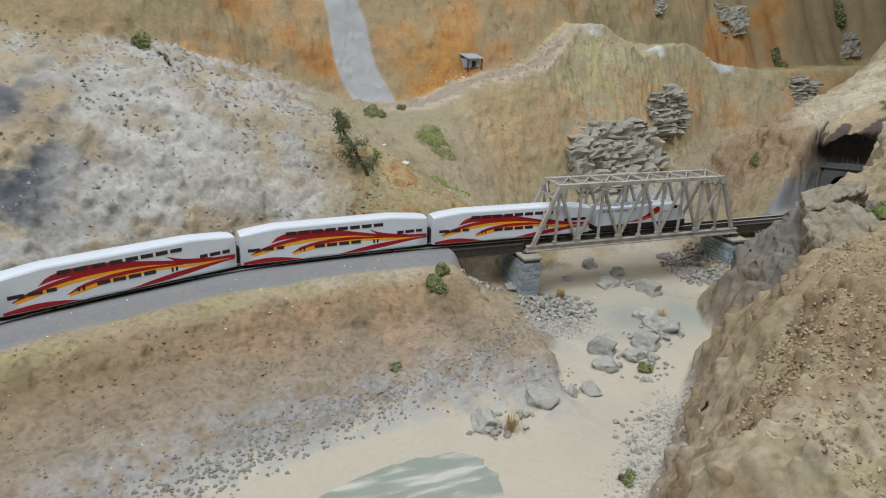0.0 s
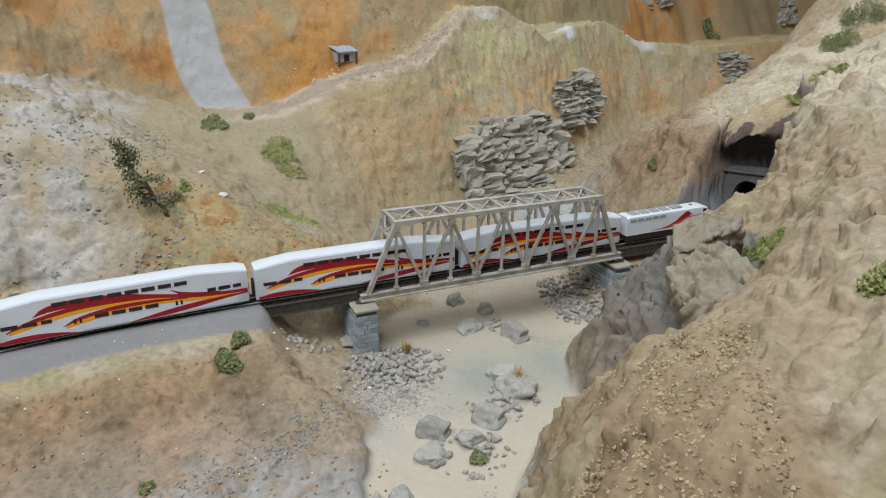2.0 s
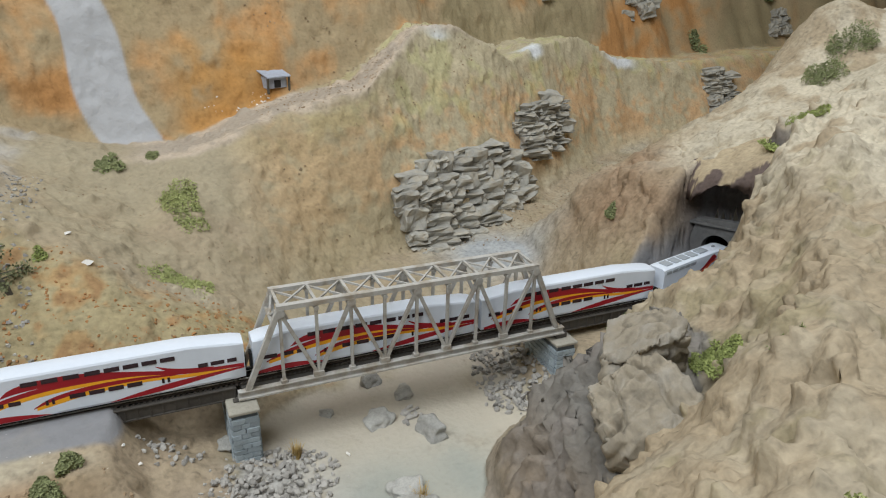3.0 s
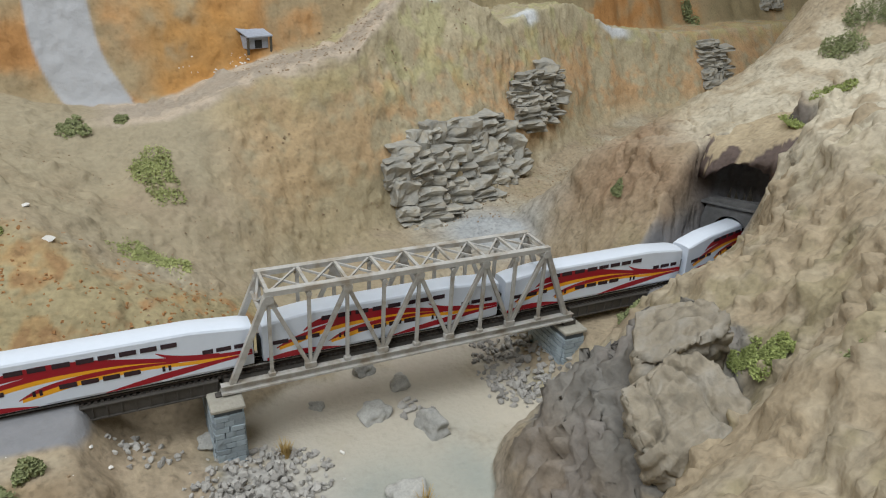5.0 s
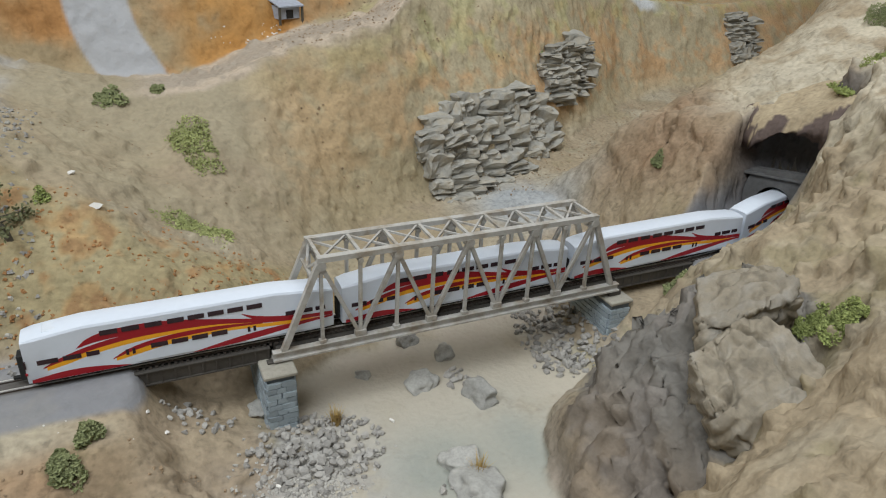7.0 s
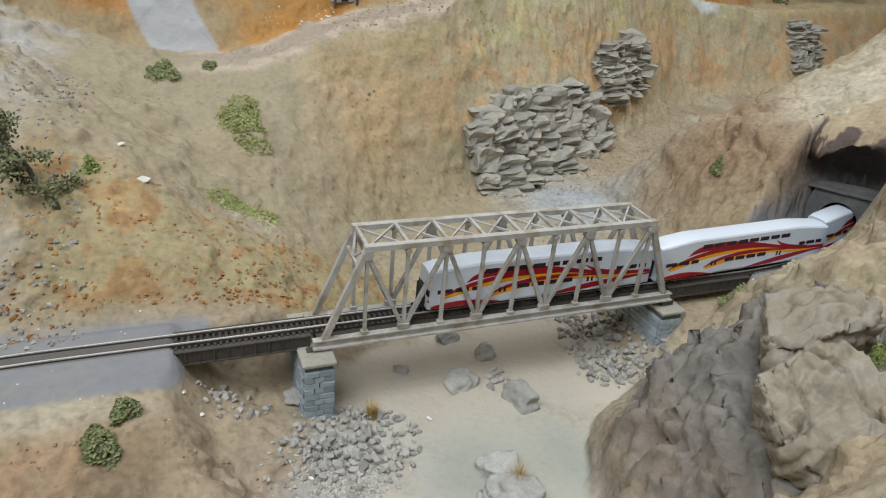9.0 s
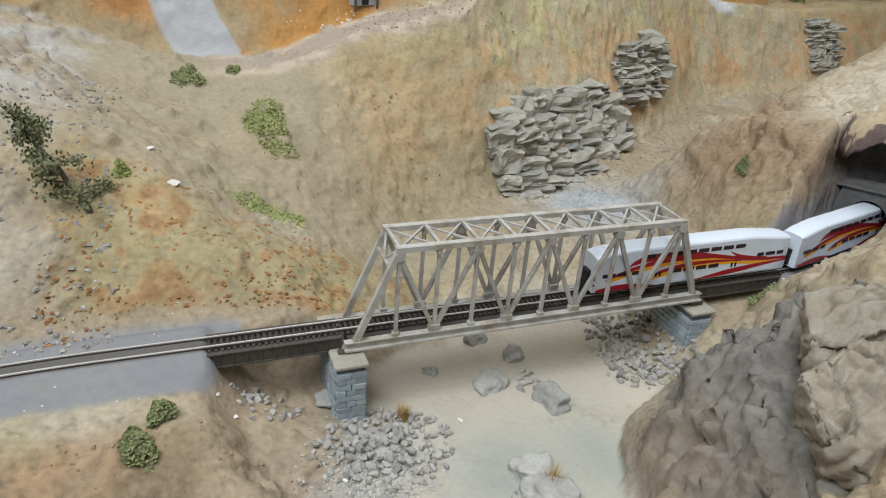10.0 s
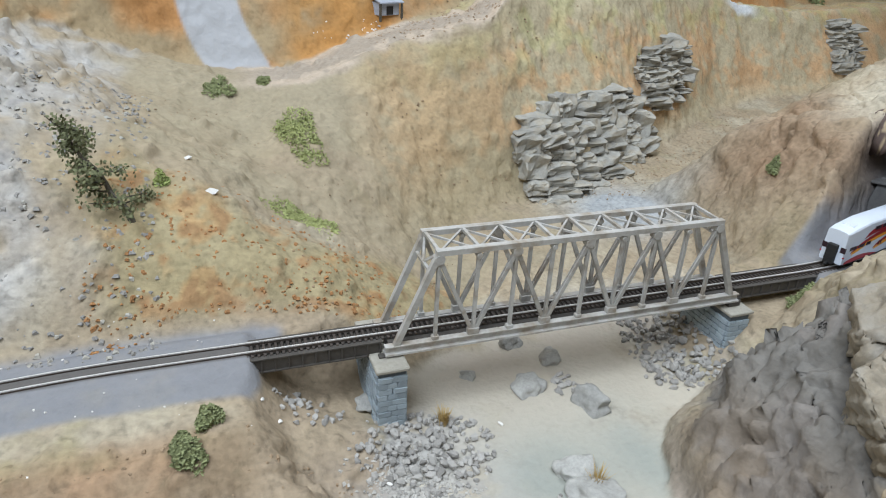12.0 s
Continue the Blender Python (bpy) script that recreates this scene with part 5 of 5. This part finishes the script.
bush(0.024, -0.146, 0.006, 0.006, LEAF_DARK, DARK, 10, 200)
bush(-0.062, -0.252, 0.006, 0.005, LEAF_DARK, DARK, 11, 160)
bush(0.232, -0.150, 0.008, 0.006, LEAF, MID, 12, 700, 0.0010)
bush(0.226, -0.166, 0.010, 0.006, LEAF, MID, 13, 900, 0.0010)
bush(0.190, -0.222, 0.011, 0.006, LEAF_DARK, DARK, 15, 260)
bush(0.465, 0.026, 0.016, 0.006, LEAF, MID, 16, 300)
bush(0.485, 0.020, 0.014, 0.006, LEAF, MID, 17, 240)
bush(0.108, -0.312, 0.011, 0.008, LEAF_LIGHT, "light green foam bush on the near hilltop", 18, 420)
bush(0.372, 0.121, 0.007, 0.007, LEAF_DARK, DARK, 19, 200)
bush(0.288, -0.008, 0.009, 0.006, LEAF_DARK, DARK, 20, 240)
bush(0.76, 0.447, 0.006, 0.008, LEAF_DARK, DARK, 21, 140)
bush(-0.325, 0.226, 0.010, 0.012, LEAF_DARK, DARK, 22, 260)
bush(-0.305, 0.212, 0.005, 0.008, LEAF_DARK, DARK, 23, 120)
bush(1.51, 1.02, 0.03, 0.035, LEAF_DARK, DARK, 31, 240, 0.004)
bush(1.15, 0.862, 0.024, 0.026, LEAF_DARK, DARK, 24, 240, 0.003)
bush(0.606, 0.106, 0.022, 0.012, LEAF_DARK, DARK, 25, 420)
bush(0.65, 0.12, 0.022, 0.012, LEAF_DARK, DARK, 26, 420)
bush(0.275, 0.338, 0.006, 0.006, LEAF_DARK, DARK, 27, 160)
bush(0.350, 0.375, 0.006, 0.006, LEAF_DARK, DARK, 28, 160)
bush(0.446, 0.44, 0.007, 0.006, LEAF_DARK, DARK, 29, 160)
bush(-0.115, 0.128, 0.005, 0.004, LEAF, MID, 30, 120)


def tuft(x, y, high, seed):
    """A straw tuft of separate blades."""
    rnd = random.Random(seed)
    root = empty("grass_tuft", pose(x, y, ground_z(x, y) - 0.001), "tuft of dry straw-coloured grass among river stones", "grass tuft", "grass tufts")
    bm = bmesh.new()
    for _ in range(90):
        a, lean = rnd.uniform(0, 6.28), rnd.uniform(0.0, 0.6)
        o = Vector((math.cos(a), math.sin(a), 0))
        p, h = o * rnd.uniform(0, 0.003), high * rnd.uniform(0.6, 1.1)
        w = Vector((-o.y, o.x, 0)) * 0.00025
        mid, tip = p + o * h * lean * 0.4 + Vector((0, 0, h * 0.6)), p + o * h * lean + Vector((0, 0, h))
        v = [bm.verts.new(q) for q in (p - w, p + w, mid + w * 0.7, mid - w * 0.7, tip)]
        bm.faces.new((v[0], v[1], v[2], v[3]))
        bm.faces.new((v[3], v[2], v[4]))
    part("blades", bm, STRAW, root)


tuft(0.030, -0.009, 0.013, 1)
tuft(0.092, -0.080, 0.015, 2)
tuft(-0.108, -0.186, 0.014, 3)


def limb(bm, a, b, r0, r1, segments=7):
    a, b = Vector(a), Vector(b)
    side = (b - a).orthogonal().normalized()
    other = (b - a).normalized().cross(side)
    rings = [[bm.verts.new(p + (side * math.cos(2 * math.pi * k / segments) + other * math.sin(2 * math.pi * k / segments)) * r) for k in range(segments)] for p, r in ((a, r0), (b, r1))]
    for k in range(segments):
        bm.faces.new((rings[0][k], rings[0][(k + 1) % segments], rings[1][(k + 1) % segments], rings[1][k]))


def build_tree():
    x, y = -0.131, 0.098
    rnd = random.Random(5)
    root = empty("tree", pose(x, y, ground_z(x, y) - 0.001), "scraggly dark olive tree with sparse foliage leaning on the slope", "tree")
    bm = bmesh.new()
    spine = [Vector((-0.034 * (k / 8) ** 1.2 + 0.0015 * math.sin(k * 2.1), 0.006 * k / 8, 0.064 * k / 8)) for k in range(9)]
    for k in range(8):
        limb(bm, spine[k], spine[k + 1], 0.0022 * (1 - k / 9), 0.0022 * (1 - (k + 1) / 9))
    part("trunk", bm, BARK, root)
    bm = bmesh.new()
    for k in range(26):
        t = 0.12 + 0.84 * (k + rnd.random()) / 26
        p = spine[int(t * 8)].lerp(spine[min(8, int(t * 8) + 1)], t * 8 - int(t * 8))
        a = rnd.uniform(0, 6.28)
        n = 0.020 * (1.15 - t) * rnd.uniform(0.6, 1.2)
        tip = p + Vector((math.cos(a) * n + 0.004, math.sin(a) * n, rnd.uniform(-0.002, 0.006)))
        branch = bmesh.new()
        limb(branch, p, tip, 0.0006, 0.0002, 5)
        part("branch", branch, BARK, root)
        for _ in range(52):
            c = p.lerp(tip, rnd.uniform(0.35, 1.1)) + Vector([rnd.gauss(0, 0.0022) for _ in range(3)])
            u = Vector([rnd.gauss(0, 1) for _ in range(3)]).normalized() * 0.0013
            w = u.orthogonal().normalized() * 0.0009
            v = [bm.verts.new(c + q) for q in (u, w, -u, -w)]
            bm.faces.new(v)
    part("crown", bm, LEAF_TREE, root)


build_tree()


# ---- water ----
def build_water():
    m = bpy.data.materials.new("river_resin")
    m.use_nodes = True
    n, l = m.node_tree.nodes, m.node_tree.links
    b = n["Principled BSDF"]
    b.inputs["Roughness"].default_value, b.inputs["Alpha"].default_value = 0.2, 0.42
    tex, streak = n.new("ShaderNodeTexCoord"), n.new("ShaderNodeTexNoise")
    turn = n.new("ShaderNodeMapping")
    turn.inputs["Rotation"].default_value, turn.inputs["Scale"].default_value = (0, 0, radians(-38)), (14, 75, 1)
    l.new(tex.outputs["Object"], turn.inputs["Vector"])
    l.new(turn.outputs[0], streak.inputs["Vector"])
    streak.inputs["Scale"].default_value, streak.inputs["Detail"].default_value = 1.4, 6
    ramp_node = n.new("ShaderNodeValToRGB")
    ramp_node.color_ramp.elements[0].position, ramp_node.color_ramp.elements[0].color = 0.50, (0.25, 0.37, 0.36, 1)
    ramp_node.color_ramp.elements[1].position, ramp_node.color_ramp.elements[1].color = 0.64, (0.84, 0.86, 0.86, 1)
    l.new(streak.outputs["Fac"], ramp_node.inputs["Fac"])
    l.new(ramp_node.outputs["Color"], b.inputs["Base Color"])
    bump = n.new("ShaderNodeBump")
    bump.inputs["Strength"].default_value, bump.inputs["Distance"].default_value = 0.4, 0.001
    l.new(streak.outputs["Fac"], bump.inputs["Height"])
    l.new(bump.outputs[0], b.inputs["Normal"])
    bm = bmesh.new()
    bm.faces.new([bm.verts.new((x, y, -0.0557)) for x, y in ((-0.5, -0.5), (0.06, -0.5), (0.06, -0.14), (-0.5, -0.14))])
    me = mesh_from("water", bm, m)
    tagged(new("water", me), "glossy teal resin water with white rapids streaks", "water", kind="structure")


build_water()


# ---- loose chips and clods on the slopes ----
def scatter(name, material, label, count, size, where, seed):
    """Many small broken bits in one mesh, pressed into the ground."""
    rnd = random.Random(seed)
    verts, faces = [], []
    made = 0
    for _ in range(count * 6):
        if made >= count:
            break
        x, y = where(rnd)
        z = ground_z(x, y)
        k = size * rnd.uniform(0.4, 1.4)
        o = len(verts)
        turn = Euler((rnd.uniform(-0.6, 0.6), rnd.uniform(-0.6, 0.6), rnd.uniform(0, 6.28))).to_matrix()
        for c in ((-1, -0.6, -0.5), (1, -0.7, -0.5), (0.9, 0.7, -0.5), (-0.8, 0.8, -0.5), (-0.5, -0.3, 0.5), (0.6, -0.4, 0.35), (0.4, 0.5, 0.55), (-0.5, 0.4, 0.3)):
            p = turn @ Vector([v * k * rnd.uniform(0.7, 1.2) for v in c])
            verts.append((x + p.x, y + p.y, z + p.z + k * 0.2))
        for f in ((3, 2, 1, 0), (4, 5, 6, 7), (0, 1, 5, 4), (1, 2, 6, 5), (2, 3, 7, 6), (3, 0, 4, 7)):
            faces.append([o + i for i in f])
        made += 1
    me = bpy.data.meshes.new(name)
    me.from_pydata(verts, [], faces)
    me.materials.append(material)
    tagged(new(name, me), label, "scatter", kind="stuff")


def pale_hill(rnd):
    return rnd.uniform(-0.45, -0.12), rnd.uniform(0.03, 0.27)


def front_bank(rnd):
    x = rnd.uniform(-0.42, -0.03)
    return x, -0.03 - rnd.random() * 0.13 - 0.25 * max(0, -0.2 - x)


def bank_foot(rnd):
    x = rnd.uniform(-0.36, 0.02)
    y = np.interp(x, (-0.36, -0.275, -0.144, -0.067, 0.02), (-0.20, -0.175, -0.124, -0.095, -0.052))
    return x, y + rnd.gauss(0, 0.009)


def pier_apron(rnd):
    return rnd.gauss(0.002, 0.014), rnd.gauss(-0.058, 0.016)


def hill_foot(rnd):
    t = rnd.random()
    return 0.02 - 0.09 * t + rnd.gauss(0, 0.008), -0.185 - 0.08 * t + rnd.gauss(0, 0.008)


def tailings(rnd):
    t = rnd.random()
    return 0.03 + 0.075 * t + rnd.gauss(0, 0.004), 0.405 + 0.02 * t + rnd.gauss(0, 0.004)


def near_hill(rnd):
    while True:
        x, y = rnd.uniform(-0.1, 0.5), rnd.uniform(-0.42, 0.0)
        if ground_z(x, y) > 0.03 and beside(x, y, CRAG)[0] < -0.05:
            return x, y


def behind_line(rnd):
    return rnd.uniform(-0.16, 0.1), rnd.uniform(0.06, 0.28)


def rusty_bank(rnd):
    x = rnd.uniform(-0.16, 0.03)
    return x, TRACK_Y + 0.035 + 0.085 * rnd.random() ** 1.4 - 0.4 * max(0.0, -0.11 - x)


def far_face(rnd):
    return rnd.uniform(0.08, 0.7), rnd.uniform(0.26, 0.5)


def beside_track(rnd):
    s = rnd.uniform(-0.45, -0.08)
    x, y, a = track(s)
    w = rnd.choice((-1, 1)) * rnd.uniform(0.012, 0.04)
    return x - math.sin(a) * w, y + math.cos(a) * w


scatter("pale_chips", PEBBLE, "loose grey and white chips on the pale hillside", 1500, 0.0016, pale_hill, 1)
scatter("dark_chips", SLATE, "dark stone splinters in the pale hillside", 500, 0.0016, pale_hill, 2)
scatter("soil_clods", CLOD, "brown clods and twigs on the embankment slope", 900, 0.0010, front_bank, 3)
scatter("bank_gravel", GRAVEL, "pale grey gravel along the foot of the embankment", 1500, 0.0013, bank_foot, 4)
scatter("pier_gravel", GRAVEL, "fine grey gravel spilling from the pier towards the river", 1100, 0.0011, pier_apron, 11)
scatter("foot_gravel", GRAVEL, "grey gravel at the foot of the near hill", 700, 0.0011, hill_foot, 12)
scatter("mine_tailings", CHALK, "pale tailings on the rusty ground below the mine shed", 60, 0.0014, tailings, 13)
scatter("hill_clods", CLOD, "clods and dry turf bits on the near hill", 2200, 0.0010, near_hill, 5)
scatter("hill_turf", TURF, "dry straw-coloured turf bits on the near hill", 2200, 0.0009, near_hill, 10)
scatter("slope_clods", CLOD, "brown clods on the hillside behind the line", 450, 0.0008, behind_line, 6)
scatter("rust_clods", RUST, "rusty orange clods in the bank behind the line", 650, 0.0013, rusty_bank, 14)
scatter("face_clods", CLOD, "dark brown bits stuck to the ochre slope", 1900, 0.0011, far_face, 7)
scatter("white_specks", CHALK, "white specks strewn over the ballast and soil", 70, 0.0006, beside_track, 8)
scatter("white_specks", CHALK, "white specks strewn over the embankment", 50, 0.0007, front_bank, 9)
motions()
